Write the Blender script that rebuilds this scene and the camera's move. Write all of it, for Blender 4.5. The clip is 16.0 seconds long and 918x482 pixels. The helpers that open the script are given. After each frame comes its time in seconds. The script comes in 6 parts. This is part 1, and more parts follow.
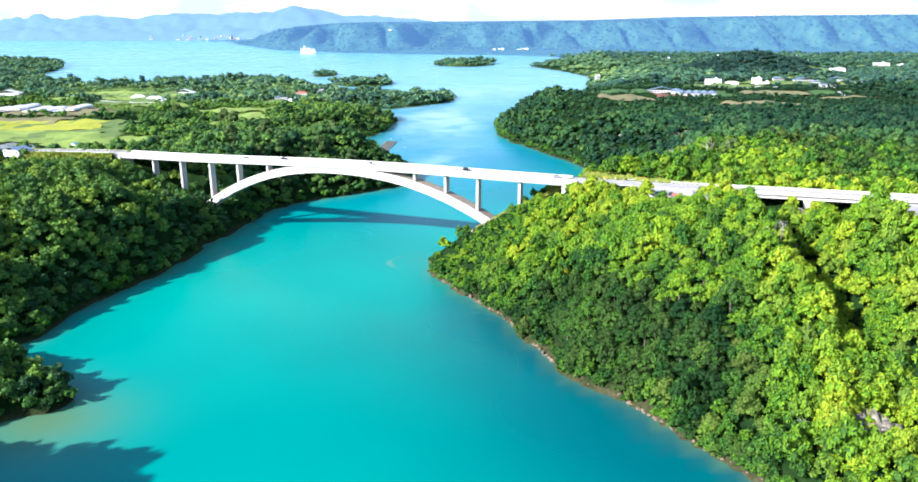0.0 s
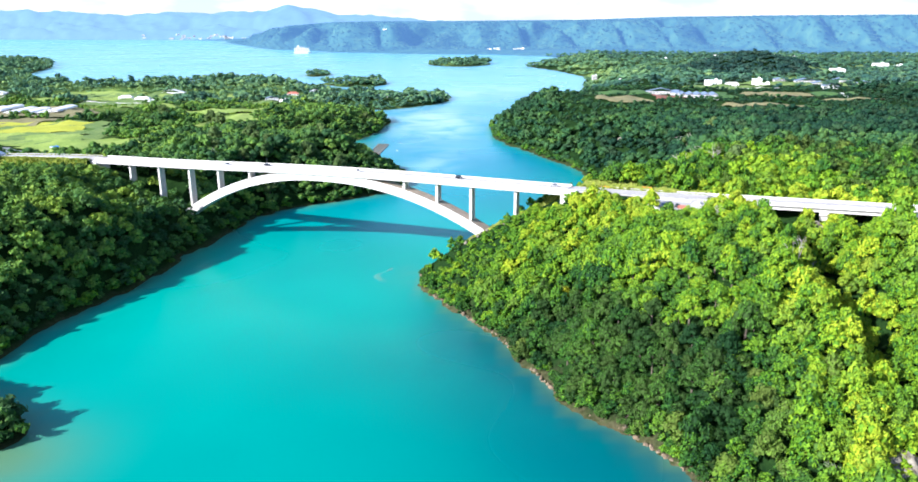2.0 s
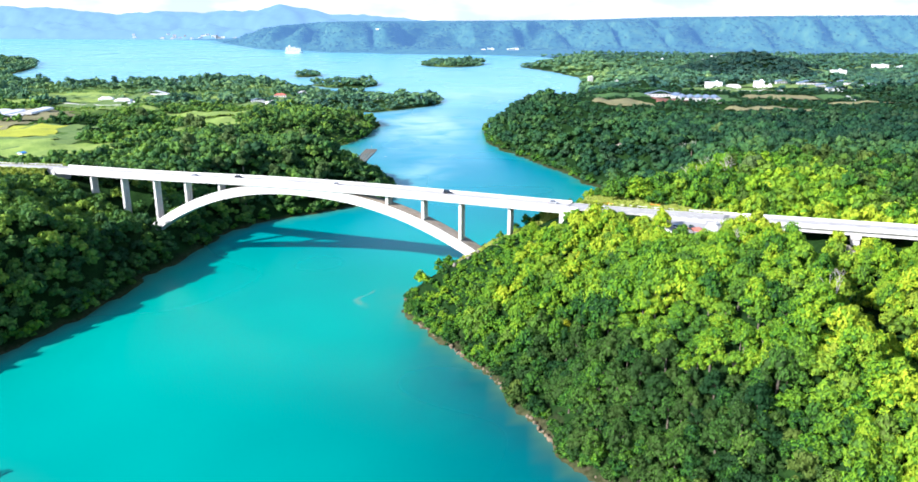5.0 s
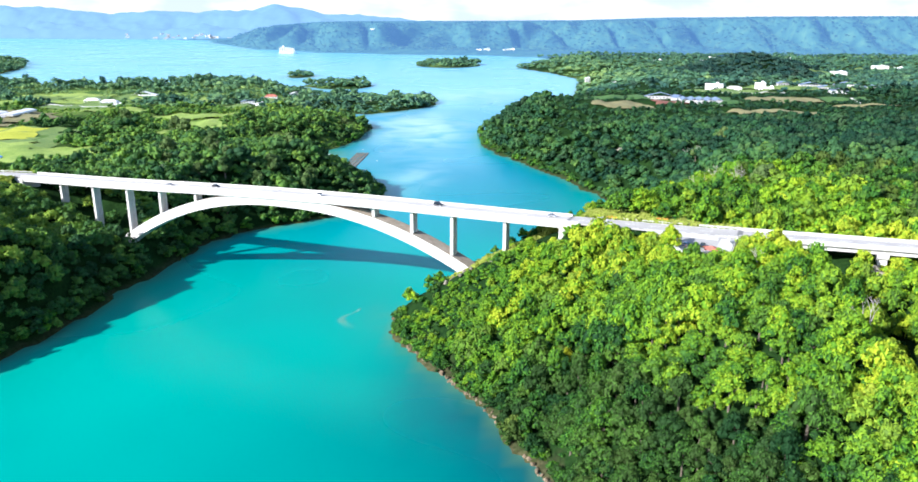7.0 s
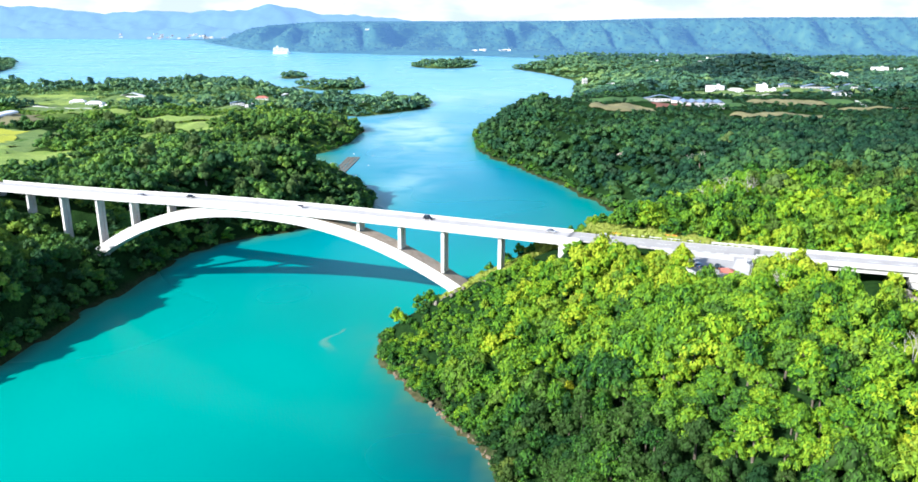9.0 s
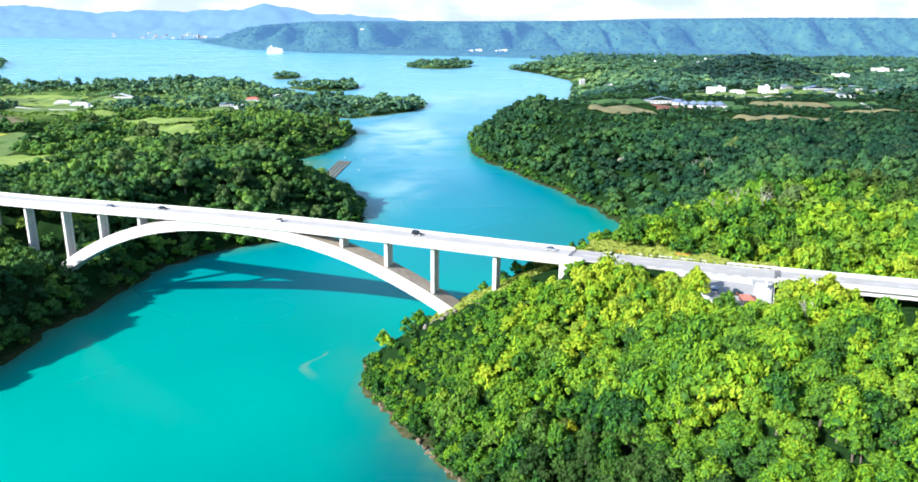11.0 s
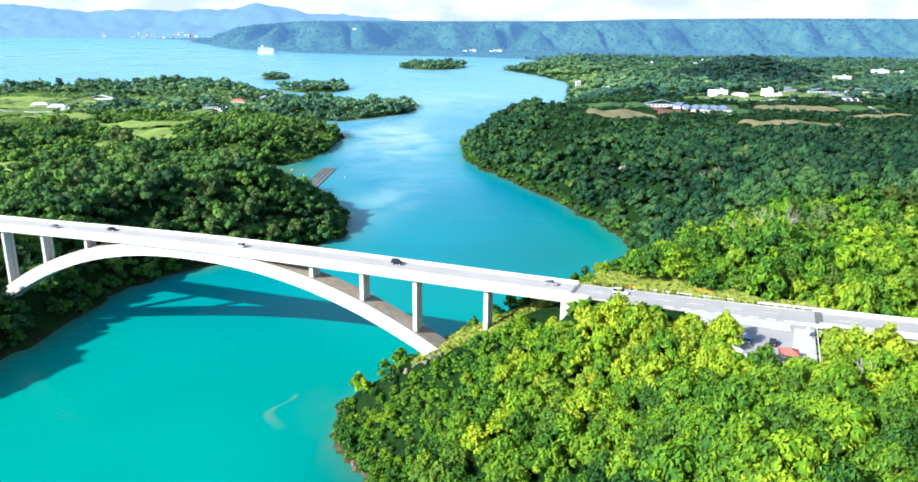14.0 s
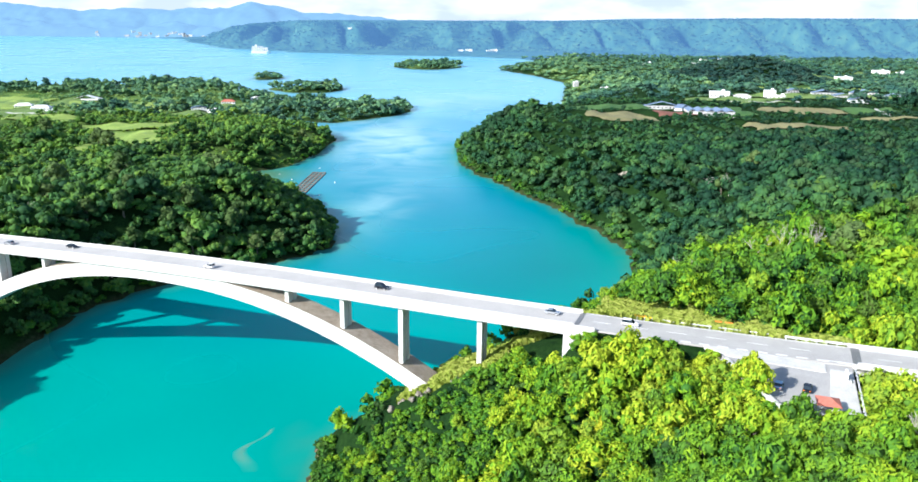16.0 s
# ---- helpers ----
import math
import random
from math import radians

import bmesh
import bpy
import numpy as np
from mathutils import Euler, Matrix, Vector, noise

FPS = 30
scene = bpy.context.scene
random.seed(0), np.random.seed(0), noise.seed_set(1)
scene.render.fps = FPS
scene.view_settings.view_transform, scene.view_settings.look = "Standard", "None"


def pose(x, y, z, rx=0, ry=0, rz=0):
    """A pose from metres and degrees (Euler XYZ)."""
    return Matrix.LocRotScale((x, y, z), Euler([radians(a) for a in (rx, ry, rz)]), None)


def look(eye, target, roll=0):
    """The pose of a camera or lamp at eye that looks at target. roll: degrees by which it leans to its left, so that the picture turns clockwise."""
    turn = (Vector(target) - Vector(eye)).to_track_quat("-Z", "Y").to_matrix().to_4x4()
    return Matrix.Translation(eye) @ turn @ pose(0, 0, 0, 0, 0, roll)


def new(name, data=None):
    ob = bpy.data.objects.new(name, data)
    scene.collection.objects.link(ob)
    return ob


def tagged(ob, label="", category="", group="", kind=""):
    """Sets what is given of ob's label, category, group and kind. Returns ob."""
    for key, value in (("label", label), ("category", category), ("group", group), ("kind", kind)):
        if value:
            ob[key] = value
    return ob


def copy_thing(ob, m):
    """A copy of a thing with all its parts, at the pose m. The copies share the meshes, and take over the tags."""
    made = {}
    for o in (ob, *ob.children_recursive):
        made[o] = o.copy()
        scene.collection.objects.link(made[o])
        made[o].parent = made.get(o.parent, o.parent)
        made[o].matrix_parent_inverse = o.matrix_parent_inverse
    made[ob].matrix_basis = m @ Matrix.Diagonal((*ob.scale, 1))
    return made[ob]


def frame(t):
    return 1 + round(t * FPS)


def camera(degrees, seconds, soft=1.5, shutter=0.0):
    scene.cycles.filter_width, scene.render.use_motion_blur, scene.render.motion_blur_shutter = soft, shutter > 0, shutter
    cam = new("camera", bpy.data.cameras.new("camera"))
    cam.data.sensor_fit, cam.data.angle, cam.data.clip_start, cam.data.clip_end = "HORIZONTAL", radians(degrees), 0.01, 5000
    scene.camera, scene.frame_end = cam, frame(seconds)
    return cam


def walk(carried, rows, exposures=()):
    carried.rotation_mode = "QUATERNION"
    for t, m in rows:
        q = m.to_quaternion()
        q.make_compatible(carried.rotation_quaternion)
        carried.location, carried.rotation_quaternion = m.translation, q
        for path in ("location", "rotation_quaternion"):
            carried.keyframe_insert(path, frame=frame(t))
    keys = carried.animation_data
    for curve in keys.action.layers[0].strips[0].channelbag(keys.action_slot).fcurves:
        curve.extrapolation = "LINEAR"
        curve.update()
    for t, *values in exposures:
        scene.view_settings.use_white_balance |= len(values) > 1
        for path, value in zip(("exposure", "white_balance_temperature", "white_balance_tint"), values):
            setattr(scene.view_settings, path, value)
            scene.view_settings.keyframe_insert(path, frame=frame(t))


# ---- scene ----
cam = camera(62.3, 16.0, soft=1.65)
PATH = [
    (0, (2.183, 0.689, 141.064), (2.0059, 2.5988, 140.4986), -0.04),
    (1, (1.891, 13.658, 140.906), (1.7193, 15.5682, 140.3397), 0.00),
    (2, (1.646, 26.857, 140.700), (1.4801, 28.7674, 140.1332), 0.05),
    (3, (1.446, 40.223, 140.453), (1.2849, 42.1346, 139.8860), 0.09),
    (4, (1.287, 53.704, 140.171), (1.1307, 55.6153, 139.6044), 0.14),
    (5.25, (1.140, 70.642, 139.781), (0.9905, 72.5542, 139.2144), 0.19),
    (6.5, (1.046, 87.607, 139.360), (0.9030, 89.5197, 138.7941), 0.25),
    (7.5, (1.005, 101.157, 139.011), (0.8666, 103.0705, 138.4447), 0.30),
    (8.5, (0.990, 114.663, 138.656), (0.8567, 116.5769, 138.0908), 0.34),
    (9.5, (0.998, 128.109, 138.304), (0.8700, 130.0235, 137.7391), 0.39),
    (10.5, (1.027, 141.487, 137.961), (0.9034, 143.4017, 137.3961), 0.44),
    (11.5, (1.072, 154.795, 137.633), (0.9535, 156.7101, 137.0684), 0.48),
    (12.5, (1.131, 168.039, 137.327), (1.0173, 169.9543, 136.7628), 0.53),
    (13.5, (1.200, 181.232, 137.050), (1.0914, 183.1472, 136.4857), 0.58),
    (14.5, (1.277, 194.392, 136.808), (1.1727, 196.3086, 136.2438), 0.63),
    (15.25, (1.337, 204.258, 136.654), (1.2365, 206.1748, 136.0894), 0.66),
    (16, (1.398, 214.136, 136.527), (1.3011, 216.0523, 135.9614), 0.70),
]
walk(cam, [(t, look(eye, target, roll)) for t, eye, target, roll in PATH], exposures=[(0, 1.20, 5760, 17), (8, 1.12, 5800, 13), (12, 1.06, 5800, 11), (16, 1.0, 5820, 10)])

# ---- world, sun ----
SUN_TO = Vector((-0.695, -0.543, 0.500)).normalized()
world = bpy.data.worlds.new("world")
scene.world = world
world.use_nodes = True
wn = world.node_tree
wn.nodes.clear()
sky = wn.nodes.new("ShaderNodeTexSky")
sky.sky_type = "NISHITA"
sky.sun_disc = False
sky.sun_elevation = math.asin(SUN_TO.z)
sky.sun_rotation = math.atan2(SUN_TO.x, SUN_TO.y)
sky.air_density, sky.dust_density, sky.ozone_density = 1.0, 1.0, 1.0
# broken white cloud above the horizon, mixed into the sky
geo = wn.nodes.new("ShaderNodeTexCoord")
sep = wn.nodes.new("ShaderNodeSeparateXYZ")
wn.links.new(geo.outputs["Generated"], sep.inputs[0])
mp = wn.nodes.new("ShaderNodeMapping")
mp.inputs["Scale"].default_value = (2.6, 2.6, 9.0)
wn.links.new(geo.outputs["Generated"], mp.inputs[0])
cl = wn.nodes.new("ShaderNodeTexNoise")
cl.inputs["Scale"].default_value, cl.inputs["Detail"].default_value, cl.inputs["Roughness"].default_value = 1.6, 6.0, 0.55
wn.links.new(mp.outputs[0], cl.inputs["Vector"])
cr = wn.nodes.new("ShaderNodeValToRGB")
cr.color_ramp.elements[0].position, cr.color_ramp.elements[0].color = 0.46, (0.0, 0.0, 0.0, 1)
cr.color_ramp.elements[1].position, cr.color_ramp.elements[1].color = 0.70, (1, 1, 1, 1)
cm = wn.nodes.new("ShaderNodeMixRGB")
cn = wn.nodes.new("ShaderNodeTexNoise")
cn.inputs["Scale"].default_value, cn.inputs["Detail"].default_value = 4.5, 5.0
wn.links.new(mp.outputs[0], cn.inputs["Vector"])
cc = wn.nodes.new("ShaderNodeValToRGB")
cc.color_ramp.elements[0].position, cc.color_ramp.elements[0].color = 0.36, (3.7, 4.15, 4.7, 1)
cc.color_ramp.elements[1].position, cc.color_ramp.elements[1].color = 0.60, (5.5, 5.6, 5.75, 1)
wn.links.new(cn.outputs["Fac"], cc.inputs[0])
wn.links.new(cc.outputs[0], cm.inputs[2])
low = wn.nodes.new("ShaderNodeMapRange")
low.inputs["From Min"].default_value, low.inputs["From Max"].default_value = 0.0, 0.26
low.inputs["To Min"].default_value, low.inputs["To Max"].default_value = 0.30, -0.28
wn.links.new(sep.outputs["Z"], low.inputs["Value"])
ad = wn.nodes.new("ShaderNodeMath")
wn.links.new(cl.outputs["Fac"], ad.inputs[0])
wn.links.new(low.outputs[0], ad.inputs[1])
wn.links.new(ad.outputs[0], cr.inputs[0])
wn.links.new(cr.outputs[0], cm.inputs[0])
wn.links.new(sky.outputs[0], cm.inputs[1])
bg = wn.nodes.new("ShaderNodeBackground")
bg.inputs[1].default_value = 0.108
wn.links.new(cm.outputs[0], bg.inputs[0])
wo = wn.nodes.new("ShaderNodeOutputWorld")
wn.links.new(bg.outputs[0], wo.inputs[0])
sun_data = bpy.data.lights.new("sun", "SUN")
sun_data.energy, sun_data.angle, sun_data.color = 5.0, radians(0.6), (1.0, 0.94, 0.83)
sun = new("sun", sun_data)
sun.matrix_world = look(SUN_TO * 1000, (0, 0, 0))


# ---- materials ----
def material(name, colour, rough=0.7, metal=0.0, spec=0.4):
    m = bpy.data.materials.new(name)
    m.use_nodes = True
    b = m.node_tree.nodes["Principled BSDF"]
    b.inputs["Base Color"].default_value = (*colour, 1)
    b.inputs["Roughness"].default_value = rough
    b.inputs["Metallic"].default_value = metal
    b.inputs["Specular IOR Level"].default_value = spec
    return m, m.node_tree, b


def node(nt, kind, **inputs):
    n = nt.nodes.new(kind)
    for key, value in inputs.items():
        n.inputs[key.replace("_", " ")].default_value = value
    return n


def grained(name, dark, light, scale, rough=0.75, bump=0.3, detail_scale=None, spec=0.3, metal=0.0, dist=0.1):
    """A surface mottled at two scales, with fine relief."""
    m, nt, b = material(name, light, rough, metal, spec)
    co = nt.nodes.new("ShaderNodeNewGeometry")
    n1 = node(nt, "ShaderNodeTexNoise", Scale=scale, Detail=4.0, Roughness=0.6)
    n2 = node(nt, "ShaderNodeTexNoise", Scale=detail_scale or scale * 9, Detail=3.0, Roughness=0.6)
    nt.links.new(co.outputs["Position"], n1.inputs["Vector"])
    nt.links.new(co.outputs["Position"], n2.inputs["Vector"])
    mix = nt.nodes.new("ShaderNodeMath")
    mix.operation = "ADD"
    nt.links.new(n1.outputs["Fac"], mix.inputs[0])
    nt.links.new(n2.outputs["Fac"], mix.inputs[1])
    ramp = nt.nodes.new("ShaderNodeValToRGB")
    ramp.color_ramp.elements[0].position, ramp.color_ramp.elements[0].color = 0.36, (*dark, 1)
    ramp.color_ramp.elements[1].position, ramp.color_ramp.elements[1].color = 0.64, (*light, 1)
    half = nt.nodes.new("ShaderNodeMath")
    half.operation = "MULTIPLY"
    half.inputs[1].default_value = 0.5
    nt.links.new(mix.outputs[0], half.inputs[0])
    nt.links.new(half.outputs[0], ramp.inputs[0])
    nt.links.new(ramp.outputs[0], b.inputs["Base Color"])
    if bump:
        bp = node(nt, "ShaderNodeBump", Strength=bump, Distance=dist)
        nt.links.new(n2.outputs["Fac"], bp.inputs["Height"])
        nt.links.new(bp.outputs[0], b.inputs["Normal"])
    return m


def foliage(name, stops, grain=0.6, rough=0.7, bump=0.4, dist=0.3, glow=None, own=0.0):
    """Leaves: the tree's own hue by its tint, mottled leaf by leaf."""
    m, nt, b = material(name, stops[0], rough, 0, 0.10)
    at = nt.nodes.new("ShaderNodeAttribute")
    at.attribute_name = "tint"
    oi = nt.nodes.new("ShaderNodeObjectInfo")
    co = nt.nodes.new("ShaderNodeNewGeometry")
    fr = nt.nodes.new("ShaderNodeMath")
    fr.operation = "MULTIPLY_ADD"
    nt.links.new(oi.outputs["Random"], fr.inputs[0])
    fr.inputs[1].default_value = own
    nt.links.new(at.outputs["Fac"], fr.inputs[2])
    n1 = node(nt, "ShaderNodeTexNoise", Scale=grain, Detail=3.0)
    nt.links.new(co.outputs["Position"], n1.inputs["Vector"])
    n0 = node(nt, "ShaderNodeTexNoise", Scale=0.022, Detail=2.0)
    nt.links.new(co.outputs["Position"], n0.inputs["Vector"])
    s1 = nt.nodes.new("ShaderNodeMath")
    s1.operation = "MULTIPLY_ADD"
    s1.inputs[1].default_value, s1.inputs[2].default_value = 0.32, -0.16
    nt.links.new(n1.outputs["Fac"], s1.inputs[0])
    s2 = nt.nodes.new("ShaderNodeMath")
    s2.operation = "MULTIPLY_ADD"
    s2.inputs[1].default_value, s2.inputs[2].default_value = 0.8, -0.40
    nt.links.new(n0.outputs["Fac"], s2.inputs[0])
    t1, t2 = nt.nodes.new("ShaderNodeMath"), nt.nodes.new("ShaderNodeMath")
    nt.links.new(fr.outputs[0], t1.inputs[0])
    nt.links.new(s1.outputs[0], t1.inputs[1])
    nt.links.new(t1.outputs[0], t2.inputs[0])
    nt.links.new(s2.outputs[0], t2.inputs[1])
    ramp = nt.nodes.new("ShaderNodeValToRGB")
    e = ramp.color_ramp.elements
    for i, c in enumerate(stops):
        if 0 < i < len(stops) - 1:
            e.new(i / (len(stops) - 1)).color = (*c, 1)
    e[0].color, e[len(stops) - 1].color = (*stops[0], 1), (*stops[-1], 1)
    nt.links.new(t2.outputs[0], ramp.inputs[0])
    kind = nt.nodes.new("ShaderNodeAttribute")
    kind.attribute_name = "tone"
    spin = node(nt, "ShaderNodeMath")
    spin.operation = "MULTIPLY"
    spin.inputs[1].default_value = 7.31
    nt.links.new(oi.outputs["Random"], spin.inputs[0])
    lone = nt.nodes.new("ShaderNodeMath")
    lone.operation = "FRACT"
    nt.links.new(spin.outputs[0], lone.inputs[0])
    paleness = nt.nodes.new("ShaderNodeMath")
    paleness.operation = "MULTIPLY_ADD"
    paleness.inputs[1].default_value = 0.20 if own else 0.0
    nt.links.new(lone.outputs[0], paleness.inputs[0])
    nt.links.new(kind.outputs["Fac"], paleness.inputs[2])
    pale = nt.nodes.new("ShaderNodeMixRGB")
    pale.inputs[2].default_value = (*(0.5 * c + q for c, q in zip(stops[-2], (0.085, 0.080, 0.030))), 1)
    nt.links.new(paleness.outputs[0], pale.inputs[0])
    nt.links.new(ramp.outputs[0], pale.inputs[1])
    ramp = pale
    nt.links.new(ramp.outputs[0], b.inputs["Base Color"])
    bp = node(nt, "ShaderNodeBump", Strength=bump, Distance=dist)
    nt.links.new(n1.outputs["Fac"], bp.inputs["Height"])
    nt.links.new(bp.outputs[0], b.inputs["Normal"])
    if not glow:
        tl = nt.nodes.new("ShaderNodeBsdfTranslucent")
        warm = nt.nodes.new("ShaderNodeMixRGB")
        warm.blend_type = "MULTIPLY"
        warm.inputs[0].default_value = 1.0
        warm.inputs[2].default_value = (1.4, 1.4, 0.7, 1)
        nt.links.new(ramp.outputs[0], warm.inputs[1])
        nt.links.new(warm.outputs[0], tl.inputs["Color"])
        ms = nt.nodes.new("ShaderNodeMixShader")
        ms.inputs[0].default_value = 0.13
        nt.links.new(b.outputs[0], ms.inputs[1])
        nt.links.new(tl.outputs[0], ms.inputs[2])
        nt.links.new(ms.outputs[0], nt.nodes["Material Output"].inputs[0])
    # glow puts distance haze into emission; the woods themselves give off no light
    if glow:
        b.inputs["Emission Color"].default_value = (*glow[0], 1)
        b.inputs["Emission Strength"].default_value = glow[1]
    return m


GREENS = [(0.010, 0.040, 0.012), (0.036, 0.118, 0.018), (0.092, 0.220, 0.013), (0.178, 0.31, 0.012), (0.33, 0.40, 0.02)]
# headland greens, cooled for haze and darkened for cloud shade
COOL_GREENS = [(0.010, 0.040, 0.022), (0.025, 0.083, 0.033), (0.056, 0.138, 0.036), (0.13, 0.22, 0.036)]
M_LEAF = foliage("leaves", GREENS, grain=1.0, dist=0.5)
M_LEAF_COOL = foliage("leaves_of_headland_haze_cooled", COOL_GREENS)
M_LEAF_ISLE = foliage("leaves_of_island_woods", [(0.018, 0.058, 0.024), (0.052, 0.135, 0.034), (0.125, 0.24, 0.036), (0.25, 0.36, 0.045)])
M_LEAF_TREE_DARK = foliage("leaves_of_shore_trees", GREENS, own=0.34, grain=1.0, dist=0.5)
M_LEAF_TREE = foliage("leaves_of_single_trees", GREENS, own=0.56, grain=1.0, dist=0.5)
# far woods: distance haze mixed into paler, bluer greens
M_LEAF_FAR = foliage("leaves_far_haze_tinted", [(0.030, 0.085, 0.068), (0.080, 0.185, 0.098), (0.18, 0.30, 0.11), (0.31, 0.42, 0.12)], grain=0.25)
M_LEAF_HILL = foliage("leaves_of_hill_woods", [(0.010, 0.036, 0.034), (0.020, 0.060, 0.048), (0.038, 0.092, 0.055)], grain=0.25)
# table land and mountains: haze painted as bluish leaf colour plus blue glow
M_TABLE_LAND = foliage("table_land_woods_haze_glow", [(0.012, 0.036, 0.034), (0.024, 0.070, 0.046), (0.052, 0.112, 0.052), (0.11, 0.17, 0.055)], grain=0.03, bump=0.6, dist=7.0, glow=((0.11, 0.255, 0.52), 0.42))
M_MOUNTAIN = foliage("far_mountain_woods_haze_glow", [(0.022, 0.06, 0.07), (0.035, 0.08, 0.09), (0.055, 0.11, 0.11)], grain=0.011, bump=0.35, dist=14.0, glow=((0.25, 0.42, 0.69), 0.48))
M_BARK = grained("bark", (0.07, 0.055, 0.04), (0.18, 0.155, 0.12), 1.2, 0.85)
M_DEAD = grained("dead_wood", (0.26, 0.23, 0.19), (0.46, 0.43, 0.38), 1.5, 0.8)
M_CONCRETE = grained("concrete", (0.43, 0.42, 0.39), (0.60, 0.585, 0.555), 0.25, 0.75, 0.15, 2.5)
M_RIB_TOP = grained("weathered_concrete", (0.22, 0.17, 0.12), (0.40, 0.34, 0.27), 0.35, 0.85, 0.2, 3.0)
M_ASPHALT = grained("asphalt", (0.31, 0.30, 0.285), (0.42, 0.405, 0.385), 0.12, 0.85, 0.1, 4.0)
M_DECK_ASPHALT = grained("pale_deck_asphalt", (0.36, 0.345, 0.325), (0.46, 0.44, 0.415), 0.12, 0.85, 0.1, 4.0)
M_PAINT = grained("road_paint", (0.66, 0.66, 0.64), (0.82, 0.82, 0.8), 2.0, 0.6, 0.0)
M_JOINT = grained("expansion_joint_steel", (0.15, 0.15, 0.15), (0.25, 0.245, 0.24), 2.0, 0.5, 0.1, metal=0.4)
M_RAIL = grained("galvanised_rail", (0.62, 0.63, 0.64), (0.78, 0.79, 0.8), 1.5, 0.45, 0.0, metal=0.2)
M_ROCK = grained("limestone", (0.11, 0.095, 0.065), (0.34, 0.31, 0.255), 0.35, 0.9, 0.8, 2.0, dist=0.4)
M_SHORE = grained("shore_rock", (0.07, 0.055, 0.035), (0.26, 0.20, 0.13), 0.5, 0.9, 0.8, 2.5, dist=0.3)
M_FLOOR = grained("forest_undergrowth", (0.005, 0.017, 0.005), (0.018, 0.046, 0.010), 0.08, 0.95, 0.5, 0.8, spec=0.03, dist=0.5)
M_WHITE = grained("white_render", (0.70, 0.70, 0.68), (0.84, 0.84, 0.82), 0.4, 0.7, 0.05, 3.0)
M_GREYWALL = grained("grey_render", (0.40, 0.40, 0.39), (0.56, 0.55, 0.53), 0.4, 0.75, 0.05, 3.0)
M_REDROOF = grained("red_clay_tiles", (0.36, 0.11, 0.075), (0.50, 0.18, 0.13), 1.5, 0.8, 0.4, 6.0)
M_GREYROOF = grained("sheet_metal_roof", (0.13, 0.18, 0.28), (0.24, 0.31, 0.42), 0.3, 0.45, 0.05, 4.0, metal=0.2)
M_PLASTIC = grained("greenhouse_film", (0.62, 0.63, 0.64), (0.82, 0.82, 0.82), 0.3, 0.35, 0.05, 3.0)
M_DARKGLASS, _, _ = material("window_glass", (0.02, 0.03, 0.04), 0.08, 0, 0.6)
M_TYRE, _, _ = material("tyre_rubber", (0.02, 0.02, 0.02), 0.85)
M_CARDARK, _, _ = material("black_car_paint", (0.012, 0.014, 0.02), 0.2, 0.3, 0.6)
M_CARSILVER, _, _ = material("silver_car_paint", (0.5, 0.52, 0.55), 0.25, 0.6, 0.6)
M_CARWHITE, _, _ = material("white_car_paint", (0.8, 0.8, 0.8), 0.25, 0.0, 0.6)
M_CARBLUE, _, _ = material("pale_blue_car_paint", (0.30, 0.42, 0.58), 0.25, 0.3, 0.6)
M_LAMP, _, _ = material("lamp_lens", (0.7, 0.7, 0.66), 0.15)
M_YELLOW, _, _ = material("yellow_paint", (0.75, 0.42, 0.02), 0.5)
M_ORANGE, _, _ = material("orange_paint", (0.72, 0.20, 0.03), 0.5)


# ---- mesh helpers ----
def arrays(name, verts, faces, mats, mat_index=None, smooth=False, tint=None):
    """A mesh from arrays of vertices and of triangles or quads."""
    me = bpy.data.meshes.new(name)
    verts = np.asarray(verts, dtype=np.float32)
    faces = np.asarray(faces, dtype=np.int32)
    k = faces.shape[1]
    me.vertices.add(len(verts))
    me.vertices.foreach_set("co", verts.ravel())
    me.loops.add(faces.size)
    me.loops.foreach_set("vertex_index", faces.ravel())
    me.polygons.add(len(faces))
    me.polygons.foreach_set("loop_start", np.arange(0, faces.size, k, dtype=np.int32))
    if mat_index is not None:
        me.polygons.foreach_set("material_index", np.asarray(mat_index, dtype=np.int32))
    if smooth:
        me.polygons.foreach_set("use_smooth", np.ones(len(faces), dtype=bool))
    for m in mats:
        me.materials.append(m)
    if tint is not None:
        a = me.attributes.new("tint", "FLOAT", "POINT")
        a.data.foreach_set("value", np.asarray(tint, dtype=np.float32))
    me.update(calc_edges=True)
    me.validate()
    return me


def part(name, bm, mat, parent=None, label=""):
    """Links a bmesh as one mesh object under a thing or a part."""
    me = bpy.data.meshes.new(name)
    bmesh.ops.recalc_face_normals(bm, faces=bm.faces[:])
    bm.to_mesh(me)
    bm.free()
    me.materials.append(mat)
    ob = new(name, me)
    if parent is not None:
        ob.parent = parent
    if label:
        ob["label"] = label
    return ob


def thing(name, label, category, m=None, group="", kind=""):
    ob = new(name)
    ob.empty_display_size = 0.5
    if m is not None:
        ob.matrix_world = m
    return tagged(ob, label, category, group, kind)


